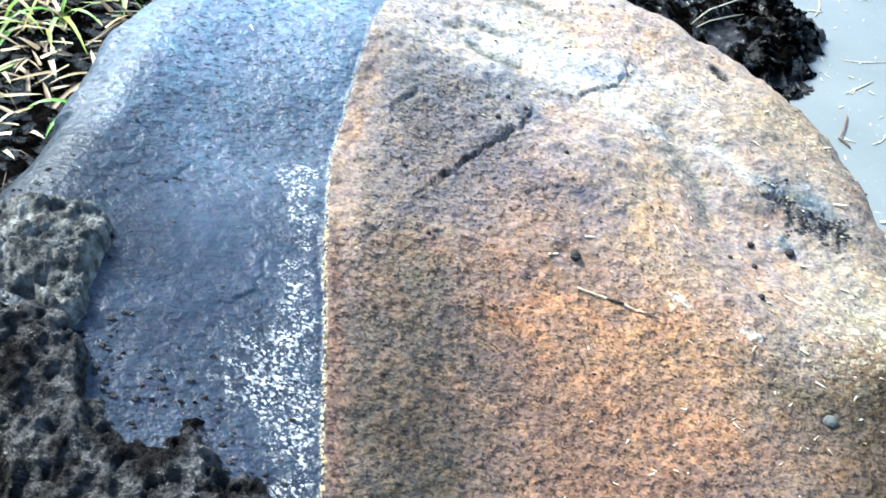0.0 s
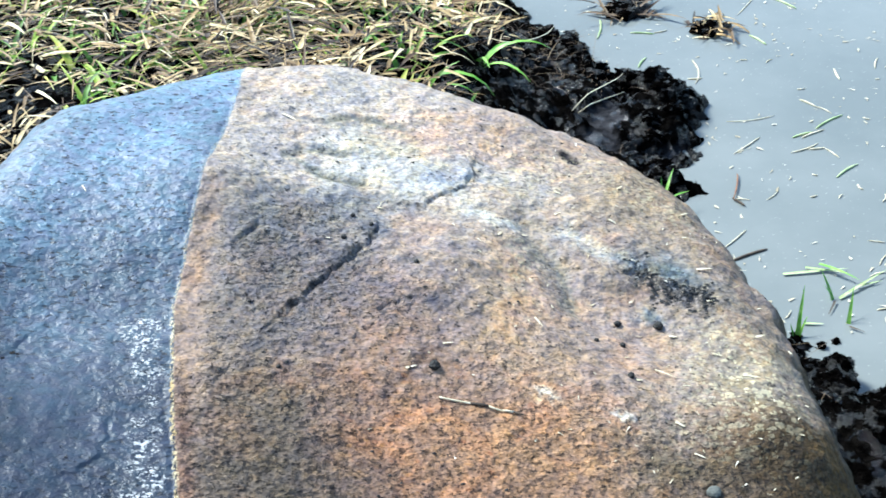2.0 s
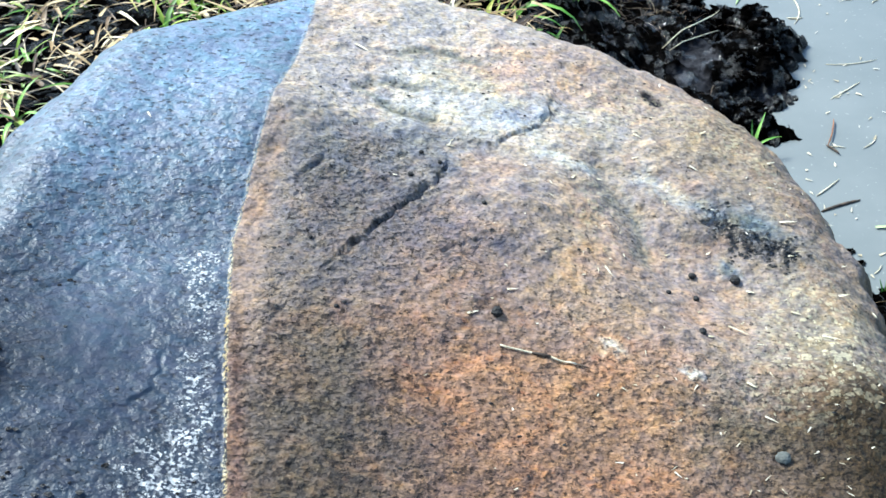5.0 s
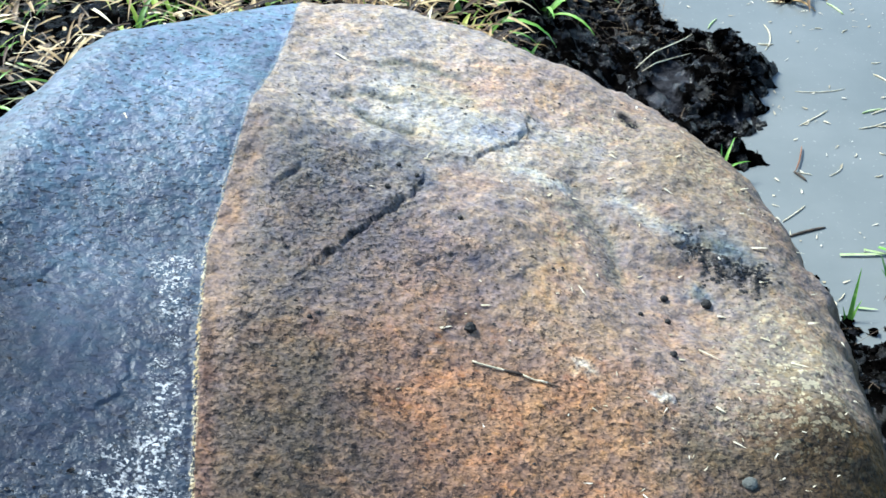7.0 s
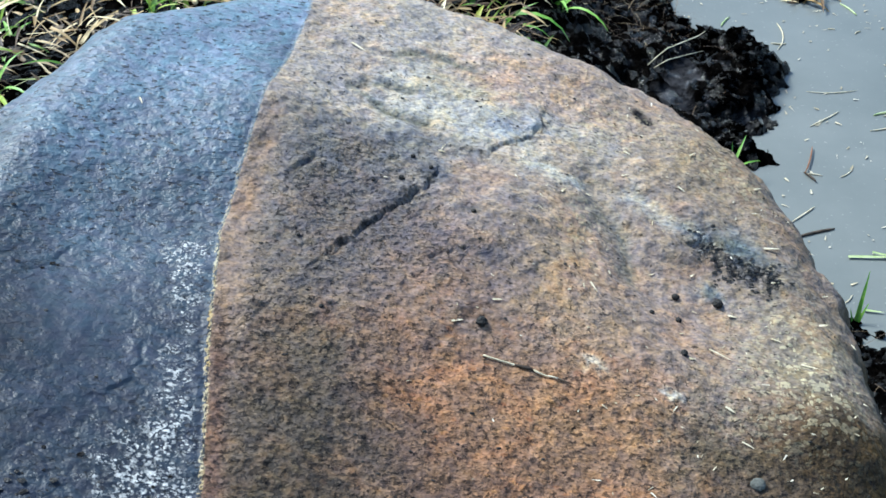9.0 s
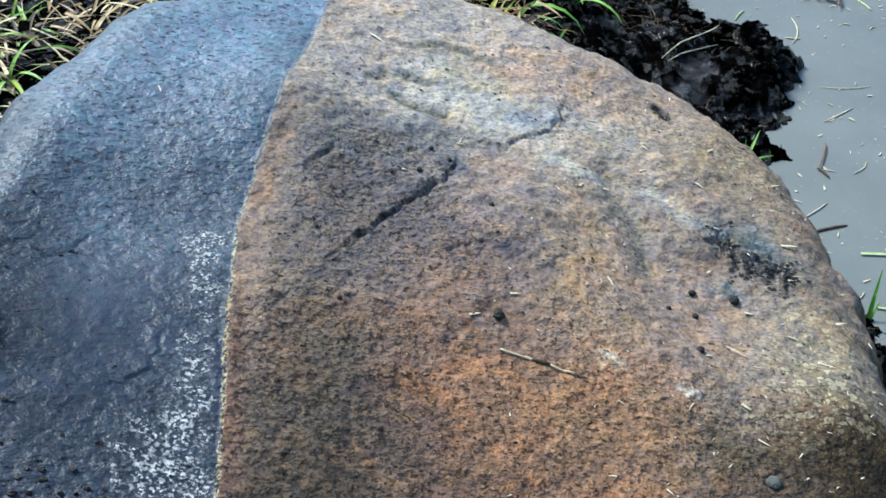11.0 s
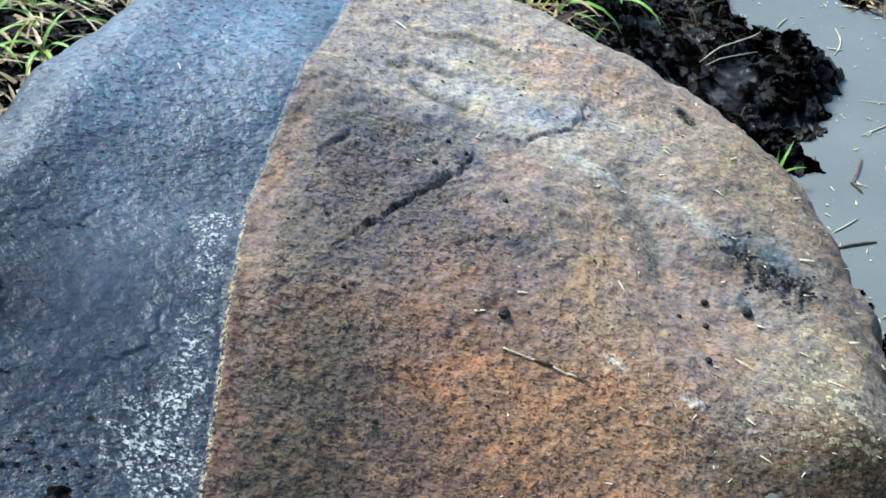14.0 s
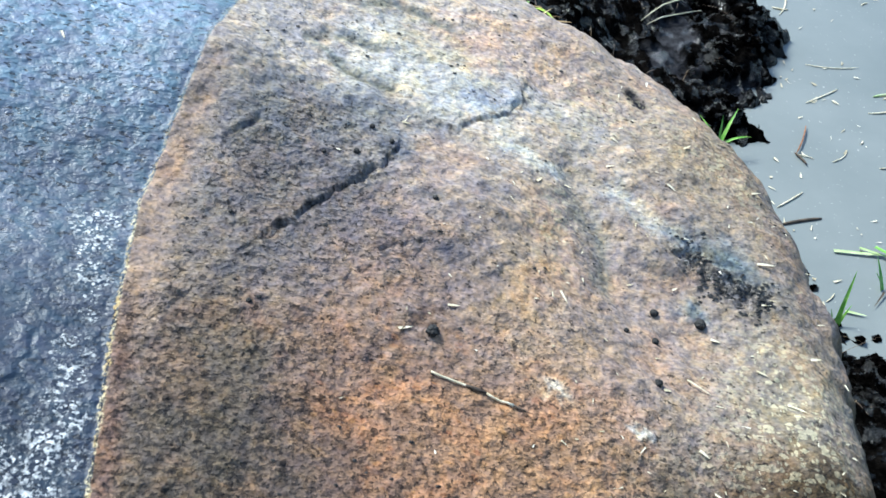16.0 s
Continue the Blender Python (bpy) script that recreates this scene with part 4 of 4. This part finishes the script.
grass_tuft(-0.55, 1.22, 0.23, [(250, 55, 0.12, 0.013, 100), (310, 60, 0.11, 0.012, 110), (30, 50, 0.12, 0.012, 90), (180, 60, 0.11, 0.011, 90)], 12, "green grass tuft among dead straw behind the boulder")
grass_tuft(-0.93, 1.02, 0.27, [(220, 60, 0.14, 0.012, 110), (270, 60, 0.12, 0.012, 120), (330, 60, 0.13, 0.012, 100), (60, 70, 0.12, 0.010, 80)], 7, "bright green grass tuft beside the boulder's shaded flank")


# ---- mud lumps ----
def lump(name, seed, size, mat, flat=0.7, rough=0.32):
    bm = bmesh.new()
    bmesh.ops.create_icosphere(bm, subdivisions=5, radius=1.0)
    off = Vector((seed * 3.7, seed * 1.9, seed * 5.3))
    for v in bm.verts:
        d = v.co.normalized()
        k = 1 + rough * noise.fractal(d * 1.3 + off, 1.0, 2.0, 3) + 0.6 * rough * abs(noise.noise(d * 4.1 + off)) + 0.3 * rough * noise.noise(d * 9 + off) + 0.22 * rough * noise.noise(d * 21 + off)
        v.co = Vector((d.x * k, d.y * k, d.z * k * flat)) * size
    me = bpy.data.meshes.new(name)
    bm.to_mesh(me)
    bm.free()
    for p in me.polygons:
        p.use_smooth = True
    me.materials.append(mat)
    return me


def mud_smear(name, inside, thick, mat, label, seed, full=0.9):
    """A crumbly layer of mud that hugs the boulder's top and thins out at its rim."""
    x, y = np.meshgrid(np.arange(-0.72, -0.20, 0.0021), np.arange(-0.56, -0.06, 0.0021))
    m = np.clip(inside(x, y) + 0.26 * fbm(x, y, 0.045, 5, seed), 0, 1) * smooth(tide_side(x, y), 0.01, 0.05)
    wx, wy = x + 0.008 * fbm(x, y, 0.02, 3, seed + 7), y + 0.008 * fbm(x, y, 0.02, 3, seed + 8)
    plates = np.sqrt(crumbs_at(wx, wy * 1.3, 0.050, seed) + 0.001)
    clots, bits = crumbs_at(wx, wy * 1.2, 0.020, seed + 1) ** 2, crumbs_at(wx, wy, 0.0095, seed + 5) ** 2
    lumps = 0.65 * plates + 0.75 * clots + 0.5 * bits * np.clip(0.6 + fbm(x, y, 0.03, 2, seed + 3), 0, 1) + 0.30 * fbm(x, y, 0.016, 3, seed + 2) + 0.12 * fbm(x, y, 0.005, 2, seed + 4) - 0.55
    m = m * (0.55 + 0.45 * np.maximum(clots, smooth(m, 0.55, 0.9)))
    drop = np.minimum(edge_drop(x, y), 0.10)
    z = top_z(x, y) - drop - 0.012 + (0.012 + thick * (0.35 + lumps)) * smooth(m, 0.15, full)
    co = np.stack([x.ravel(), y.ravel(), z.ravel()], -1)
    return tagged(new(name, grid_mesh(name, co, x.shape[0], x.shape[1], False, mat)), label, "mud")


MUD_X, MUD_Y = [-0.62, -0.55, -0.455, -0.408, -0.362, -0.325, -0.283, -0.25], [-0.26, -0.275, -0.306, -0.340, -0.326, -0.334, -0.342, -0.375]
mud_smear("grey_mud", lambda x, y: 1.5 * smooth(-0.478 - x, -0.015, 0.015) * smooth(y, -0.26 + 0.5 * np.clip(-0.50 - x, 0, 1), -0.21 + 0.5 * np.clip(-0.50 - x, 0, 1)) * smooth(-y, 0.085, 0.115) - 0.25, 0.016, GREY_MUD, "crumbly drying grey mud caked on the boulder", 101, 0.8)
mud_smear("black_mud", lambda x, y: np.maximum(0.5 + 13.0 * (np.interp(x, MUD_X, MUD_Y) - y), 1.3 * smooth(-0.452 - 0.25 * np.clip(y + 0.33, 0, 1) - x, -0.02, 0.02) * smooth(-y, 0.21, 0.25)), 0.016, PEAT_MUD, "wet dark crumbly mud caked over the boulder's edge", 111)


def clod(seed, size):
    """A crumbly lump of peat: a flattened body knobbled with crumbs of two sizes."""
    bm = bmesh.new()
    bmesh.ops.create_icosphere(bm, subdivisions=5, radius=1.0)
    off = Vector((seed * 3.7, seed * 1.9, seed * 5.3))
    for v in bm.verts:
        d = v.co.normalized()
        big, small = noise.voronoi(d * 2.1 + off)[0][0], noise.voronoi(d * 5.5 + off)[0][0]
        k = 0.95 + 0.30 * noise.fractal(d * 1.2 + off, 1.0, 2.0, 3) - 0.42 * big - 0.26 * small + 0.06 * noise.noise(d * 24 + off)
        v.co = Vector((d.x * k * 1.15, d.y * k, d.z * k * 0.62)) * size
    me = bpy.data.meshes.new("mud_clod")
    bm.to_mesh(me)
    bm.free()
    for p in me.polygons:
        p.use_smooth = True
    me.materials.append(BLACK_MUD)
    return me


CLODS = [(0.62, 1.60, 0.042), (0.605, 1.69, 0.04), (0.60, 1.76, 0.03), (0.55, 1.73, 0.045), (0.62, 1.53, 0.028), (0.56, 1.51, 0.045), (0.51, 1.62, 0.05), (0.46, 1.76, 0.055), (0.43, 1.88, 0.05), (0.38, 1.98, 0.05), (0.56, 1.44, 0.025), (0.550, 1.305, 0.026), (0.525, 1.27, 0.028), (0.555, 1.258, 0.018), (-0.12, 1.60, 0.055)]
CLODS += [(0.655, 0.858, 0.012), (0.668, 0.822, 0.011), (0.660, 0.787, 0.013), (0.690, 0.735, 0.014), (0.727, 0.700, 0.012), (0.758, 0.712, 0.012), (0.725, 0.605, 0.034), (0.70, 0.55, 0.042), (0.80, 0.54, 0.032), (0.87, 0.575, 0.028), (0.92, 0.55, 0.038), (0.75, 0.48, 0.04), (0.90, 0.45, 0.04), (0.72, 0.40, 0.045), (0.96, 0.50, 0.045)]
for k, (x, y, size) in enumerate(CLODS):
    ob = tagged(new("mud_clod", clod(k + 31, size)), "wet black crumbly peat clod at the water's edge", "mud clod", "black clods along the shore")
    ob.matrix_basis = pose(x, y, max(0.0, float(ground_z(np.array([x]), np.array([y]))[0])) + 0.1 * size, 0, 0, 47 * k)


def loose_bits(name, x, y, size, mat, label, z=None):
    """Many small angular bits lying on the boulder, or at the heights z, in one mesh."""
    z = top_z(x, y) - np.minimum(edge_drop(x, y), 0.1) if z is None else z
    ball = [(0, 0, 1), (0.9, 0, 0.2), (0.3, 0.85, 0.1), (-0.7, 0.5, 0.25), (-0.7, -0.5, 0.1), (0.3, -0.85, 0.2), (0, 0, -0.7)]
    faces = [(0, k, k % 5 + 1) for k in range(1, 6)] + [(6, k % 5 + 1, k) for k in range(1, 6)]
    shape = np.array(ball)[None] * (1 + rng.uniform(-0.35, 0.35, (len(x), 7, 1))) * size[:, None, None] * np.array([1.4, 1.0, 0.6])
    co = shape + np.stack([x, y, z + size * 0.2], -1)[:, None]
    f = (np.array(faces)[None] + 7 * np.arange(len(x))[:, None, None]).reshape(-1, 3)
    me = bpy.data.meshes.new(name)
    me.from_pydata(co.reshape(-1, 3).tolist(), [], f.tolist())
    me.materials.append(mat)
    tagged(new(name, me), label, "mud", kind="stuff")


def near_mud(a, b):
    near = np.exp(-np.clip(b + 0.285 + 0.42 * (a + 0.47), 0, 1) / 0.045) + 0.8 * spot(a, b, -0.56, -0.15, 0.12, 0.10) + 0.02
    return (rng.uniform(0, 1, len(a)) < near) & (tide_side(a, b) > 0.02) & (fbm(a, b, 0.035, 3, 7) > 0.05)


bx, by = scatter(60000, 0.2, 1.15, 0.3, 2.2, lambda a, b: (np.abs(inland(a, b) - 0.012 - 0.02 * fbm(a, b, 0.06, 2, 7)) < 0.03 * rng.uniform(0, 1, len(a)) ** 1.5) & (np.hypot(a - CX, b - CY) > 0.5))
loose_bits("shore_crumbs", bx, by, 0.002 + 0.008 * rng.uniform(0, 1, len(bx)) ** 2.5, BLACK_MUD, "black peat crumbs along the water's edge", np.maximum(ground_z(bx, by), -0.002))
bx, by = scatter(5200, -0.66, -0.24, -0.52, 0.12, near_mud)
loose_bits("mud_bits", bx, by, 0.0008 + 0.003 * rng.uniform(0, 1, len(bx)) ** 2.5, PEAT_MUD, "loose dark mud bits scattered over the wet boulder")
bx, by = scatter(1500, 0.2, 0.4, 0.1, 0.26, lambda a, b: rng.uniform(0, 1, len(a)) < 1.1 * np.exp(-(chain(a, b, GRIT) / 0.017) ** 2))
loose_bits("black_grit", bx, by, 0.0011 + 0.0022 * rng.uniform(0, 1, len(bx)) ** 2, CRUMB, "black grit caught in a hollow of the boulder")
bx, by = scatter(900, -0.24, 0.42, -0.35, 0.5, lambda a, b: (tide_side(a, b) < -0.03) & (fbm(a, b, 0.09, 3, 17) > 0.15) & (edge_drop(a, b) < 0.02))
loose_bits("dark_specks", bx, by, 0.0007 + 0.0016 * rng.uniform(0, 1, len(bx)) ** 2.5, CRUMB, "tiny black specks of dirt on the dry stone")


# ---- small things on the boulder ----
def rest(x, y, lift=0.0):
    return float(top_z(np.array(x), np.array(y))) + lift


def crumb_at(x, y, size, seed):
    ob = tagged(new("mud_crumb", lump("mud_crumb", seed, size * 0.68, CRUMB, 0.8, 0.25)), "small round black crumb lying on the boulder", "crumb", "black crumbs on the boulder")
    ob.matrix_basis = pose(x, y, rest(x, y, size * 0.25), 0, 0, 33 * seed)


for k, (x, y, size) in enumerate([(0.0, 0.0, 0.0085), (0.222, 0.115, 0.006), (0.221, 0.075, 0.0055), (0.219, 0.012, 0.006), (0.271, 0.113, 0.0085), (-0.096, 0.188, 0.0045), (-0.127, 0.175, 0.003), (-0.085, 0.229, 0.004), (-0.063, 0.213, 0.004), (0.19, 0.075, 0.004), (-0.012, 0.152, 0.004), (-0.20, 0.075, 0.003), (-0.165, -0.02, 0.0035)]):
    crumb_at(x, y, size, k + 60)


PEBBLE = tone_material("grey_green_pebble", (0.075, 0.08, 0.072), (0.13, 0.135, 0.12), 120, 0.85)
pebble = tagged(new("pebble", lump("pebble", 91, 0.0072, PEBBLE, 0.6, 0.15)), "small grey-green pebble lying on the boulder", "pebble")
pebble.matrix_basis = pose(0.278, -0.142, rest(0.278, -0.142, 0.002))


def stick(name, pts, radii, mat):
    """A thin tapering rod along a line of places, with knots, as one mesh."""
    pts = [Vector(p) for p in pts]
    ring, rows = 8, []
    for k, p in enumerate(pts):
        d = (pts[min(k + 1, len(pts) - 1)] - pts[max(k - 1, 0)]).normalized()
        u = d.cross(Vector((0, 0, 1))).normalized()
        w = u.cross(d)
        rows.append([p + radii[k] * (u * math.cos(a) + w * math.sin(a)) for a in (2 * math.pi * j / ring for j in range(ring))])
    me = bpy.data.meshes.new(name)
    verts = [v for r in rows for v in r] + [pts[0], pts[-1]]
    f = [(i * ring + j, i * ring + (j + 1) % ring, (i + 1) * ring + (j + 1) % ring, (i + 1) * ring + j) for i in range(len(pts) - 1) for j in range(ring)]
    e = len(verts)
    f += [(e - 2, (j + 1) % ring, j) for j in range(ring)] + [(e - 1, (len(pts) - 1) * ring + j, (len(pts) - 1) * ring + (j + 1) % ring) for j in range(ring)]
    me.from_pydata([tuple(v) for v in verts], [], f)
    for p in me.polygons:
        p.use_smooth = True
    me.materials.append(mat)
    return me


def along(x0, y0, x1, y1, n, lift, bow=0.0):
    out = []
    for k in range(n):
        t = k / (n - 1)
        x, y = x0 + (x1 - x0) * t - bow * (y1 - y0) * math.sin(math.pi * t), y0 + (y1 - y0) * t + bow * (x1 - x0) * math.sin(math.pi * t)
        out.append((x, y, rest(x, y, lift)))
    return out


twig = tagged(new("twig"), "thin pale dry twig with dark knots lying on the boulder", "twig")
line = along(0.002, -0.041, 0.092, -0.060, 15, 0.002, 0.02)
part("pale_stem", stick("pale_stem", line[:7], [0.0011] * 7, BLEACHED), twig, "pale peeled stem")
part("knot", stick("knot", line[5:9], [0.0011, 0.0017, 0.0018, 0.0011], BARK), twig, "dark knotted joint")
part("pale_stem", stick("pale_stem", line[8:13], [0.0010] * 5, BLEACHED), twig)
part("dark_tip", stick("dark_tip", line[12:], [0.0011, 0.0010, 0.0005], BARK), twig, "dark tapering tip")

chip_spots = [(0.262, 0.022, 0.028, -25), (0.264, 0.342, 0.015, 50), (0.347, 0.201, 0.022, 10), (0.344, 0.149, 0.014, 15), (0.245, 0.149, 0.007, 40), (0.261, -0.056, 0.012, -30), (0.274, -0.098, 0.014, -30), (0.243, 0.274, 0.012, -30), (0.286, 0.096, 0.010, -10)]
chip_spots += [(0.173, 0.282, 0.010, 20), (-0.051, 0.249, 0.010, 10), (0.094, 0.226, 0.010, 60), (0.124, 0.083, 0.016, -60), (0.179, 0.327, 0.012, -30), (-0.165, 0.417, 0.024, -35), (-0.113, 0.183, 0.006, 10), (0.017, 0.035, 0.012, 10), (-0.025, -0.002, 0.015, 30), (0.343, 0.30, 0.012, 20),
              (0.36, 0.02, 0.02, -20), (0.39, 0.09, 0.014, 15), (0.33, 0.06, 0.012, -20), (0.10, -0.25, 0.006, 0), (0.228, 0.006, 0.008, 10), (-0.40, 0.24, 0.012, -60)]
for k, (x, y, ln, az) in enumerate(chip_spots):
    c, s_ = math.cos(radians(az)), math.sin(radians(az))
    b = np.array([[x - c * ln / 2, y - s_ * ln / 2, rest(x - c * ln / 2, y - s_ * ln / 2, 0.0018)]])
    slope = math.atan2(rest(x + c * ln / 2, y + s_ * ln / 2) - rest(x - c * ln / 2, y - s_ * ln / 2), ln)
    me = blades("straw_chip", b, np.array([radians(az)]), np.array([slope]), np.array([ln]), np.array([0.0022 + 0.0012 * (k % 3) / 2]), np.array([0.15]), BLEACHED, 4)
    tagged(new("straw_chip", me), "short pale straw chip stuck to the boulder", "straw", "straw chips on the boulder")

x, y = scatter(420, -0.25, 0.46, -0.4, 0.6, lambda a, b: (tide_side(a, b) < -0.02) & (np.hypot((a - CX) / 0.52, (b - CY) / 0.52) < 0.92) & (a + 0.25 * rng.uniform(0, 1, len(a)) > 0.16))
me = blades("chaff", np.stack([x, y, top_z(x, y) + 0.001], -1), rng.uniform(0, 6.28, len(x)), 0 * x, rng.uniform(0.003, 0.010, len(x)), rng.uniform(0.0008, 0.002, len(x)), 0 * x, CHAFF, 2)
tagged(new("chaff", me), "fine pale chaff scattered over the boulder", "chaff", kind="stuff")


# ---- roots on the mud ----
ROOT_A = [(0.205, 1.800), (0.223, 1.775), (0.245, 1.755), (0.271, 1.747), (0.300, 1.752), (0.330, 1.768), (0.357, 1.793), (0.375, 1.83)]
ROOT_B = [(0.377, 1.511), (0.402, 1.546), (0.428, 1.580), (0.468, 1.612), (0.509, 1.649), (0.53, 1.68)]
ROOT_C = [(0.395, 1.535), (0.43, 1.565), (0.475, 1.590), (0.520, 1.622)]
for route in (ROOT_A, ROOT_B, ROOT_C):
    high = float(np.max(ground_z(*np.array(route).T))) + 0.004
    pts = [(x, y, high + 0.006 * math.sin(math.pi * k / (len(route) - 1))) for k, (x, y) in enumerate(route)]
    me = stick("root", pts, [0.0008] + [0.0013] * (len(pts) - 2) + [0.0006], BLEACHED)
    tagged(new("root", me), "thin pale bare root lying over black mud", "root", "bare roots on the mud")


# ---- floating things ----
def floating(x, y, ln, az, w, mat, label, category, bow=0.0, lift=0.002):
    c, s_ = math.cos(radians(az)) * ln / 2, math.sin(radians(az)) * ln / 2
    pts = [(x + c * t - bow * s_ * (1 - t * t), y + s_ * t + bow * c * (1 - t * t), lift) for t in np.linspace(-1, 1, 7)]
    me = stick(category.replace(" ", "_"), pts, [w * 0.4, w * 0.9, w, w, w, w * 0.9, w * 0.4], mat)
    return tagged(new(category.replace(" ", "_"), me), label, category, "straws and leaves afloat")


STRAWS = [(0.825, 1.565, 0.122, 6), (0.782, 1.439, 0.103, 40), (0.983, 1.62, 0.05, -56), (1.009, 1.58, 0.05, -56), (0.911, 1.41, 0.081, 24), (0.937, 1.402, 0.037, 2), (0.965, 1.378, 0.053, -68), (0.744, 1.831, 0.142, -99)]
STRAWS += [(0.74, 1.793, 0.039, -3), (0.981, 2.209, 0.133, 55), (1.221, 1.805, 0.063, 65), (1.254, 1.784, 0.041, 15), (0.782, 1.221, 0.049, 44), (1.021, 1.177, 0.04, 47), (1.062, 1.176, 0.055, 48), (0.711, 1.21, 0.036, -11), (0.711, 2.086, 0.041, 14)]
STRAWS += [(1.102, 1.761, 0.064, -94), (0.934, 0.953, 0.044, 51), (0.906, 0.905, 0.036, 16), (1.04, 0.914, 0.03, -12), (0.943, 1.018, 0.034, -21), (0.884, 0.795, 0.039, 3), (0.922, 0.75, 0.046, 23), (0.693, 0.801, 0.031, 52), (0.66, 1.066, 0.08, 44), (0.95, 1.47, 0.07, 25)]
for k, (x, y, ln, az) in enumerate(STRAWS):
    floating(x, y, ln, az, 0.0012 + 0.0005 * (k % 3), BLEACHED, "pale straw floating on murky water", "straw", 0.12 * (k % 4) - 0.15)
for x, y, ln, az in [(1.005, 1.521, 0.1, 34), (0.924, 1.469, 0.056, 19), (1.322, 1.724, 0.056, 39), (0.958, 1.99, 0.072, -66), (1.093, 2.215, 0.104, -60), (0.658, 2.081, 0.066, -16), (0.624, 1.904, 0.062, 61), (0.975, 1.297, 0.081, 37), (0.543, 2.128, 0.126, -103)]:
    floating(x, y, ln, az, 0.0026, FADED_GREEN, "thin green leaf floating on murky water", "leaf", 0.1)
floating(0.71, 1.264, 0.108, -109, 0.0018, RED_BARK, "short reddish stem floating in murky water", "stem", 0.06, 0.006)
floating(0.70, 1.2, 0.04, -60, 0.0025, BARK, "small dark stem floating in murky water", "stem", 0.1, 0.004)
floating(0.672, 1.003, 0.09, 22, 0.0032, BARK, "dark wet twig beside the boulder in the water", "twig", 0.05, 0.002)
for k, (x, y) in enumerate([(1.193, 1.717), (0.927, 1.194), (0.981, 1.227), (0.899, 1.291), (0.869, 1.205), (1.018, 1.18), (1.168, 1.229), (0.89, 1.875), (0.954, 1.86), (1.059, 1.536), (1.098, 1.525), (0.99, 1.698), (0.839, 1.284), (1.122, 1.189)]):
    floating(x, y, 0.014 + 0.005 * (k % 3), 50 * k, 0.0015, BLEACHED, "small pale husk floating on murky water", "husk", 0.3)


def debris_clump(x, y, size, seed, label):
    """A dark tangle of mud and stalks in the water."""
    ob = tagged(new("debris_clump"), label, "debris", "clumps of debris in the water")
    ob.matrix_basis = pose(x, y, 0)
    part("mud_core", lump("mud_core", seed, size * 0.42, BLACK_MUD, 0.4, 0.6), ob, "wet black mud")
    r = np.random.default_rng(seed)
    n = 46
    b = np.stack([r.uniform(-size, size, n) * 0.6, r.uniform(-size, size, n) * 0.6, r.uniform(0.0, 0.02, n)], -1)
    part("stalk_tangle", blades("stalk_tangle", b, r.uniform(0, 6.28, n), r.uniform(-0.1, 0.5, n), r.uniform(0.4, 1.0, n) * size, r.uniform(0.003, 0.014, n), r.uniform(0, 1.4, n), ROOT if seed % 2 else STRAW), ob, "tangled stalks")


debris_clump(0.85, 2.08, 0.10, 2, "tangled clump of straw and mud in the water")
debris_clump(0.64, 2.24, 0.13, 3, "dark clump of roots and mud in the water")

x, y = scatter(1500, 0.4, 2.2, 0.5, 3.2, lambda a, b: (inland(a, b) < -0.03) & (fbm(a, b, 0.22, 3, 83) + 0.9 * rng.uniform(0, 1, len(a)) > 0.25))
me = blades("floating_chaff", np.stack([x, y, 0 * x + 0.0025], -1), rng.uniform(0, 6.28, len(x)), 0 * x, rng.uniform(0.003, 0.019, len(x)), rng.uniform(0.0015, 0.0065, len(x)), 0 * x, CHAFF, 2)
tagged(new("floating_chaff", me), "pale chaff and seed husks floating on the water", "chaff", kind="stuff")
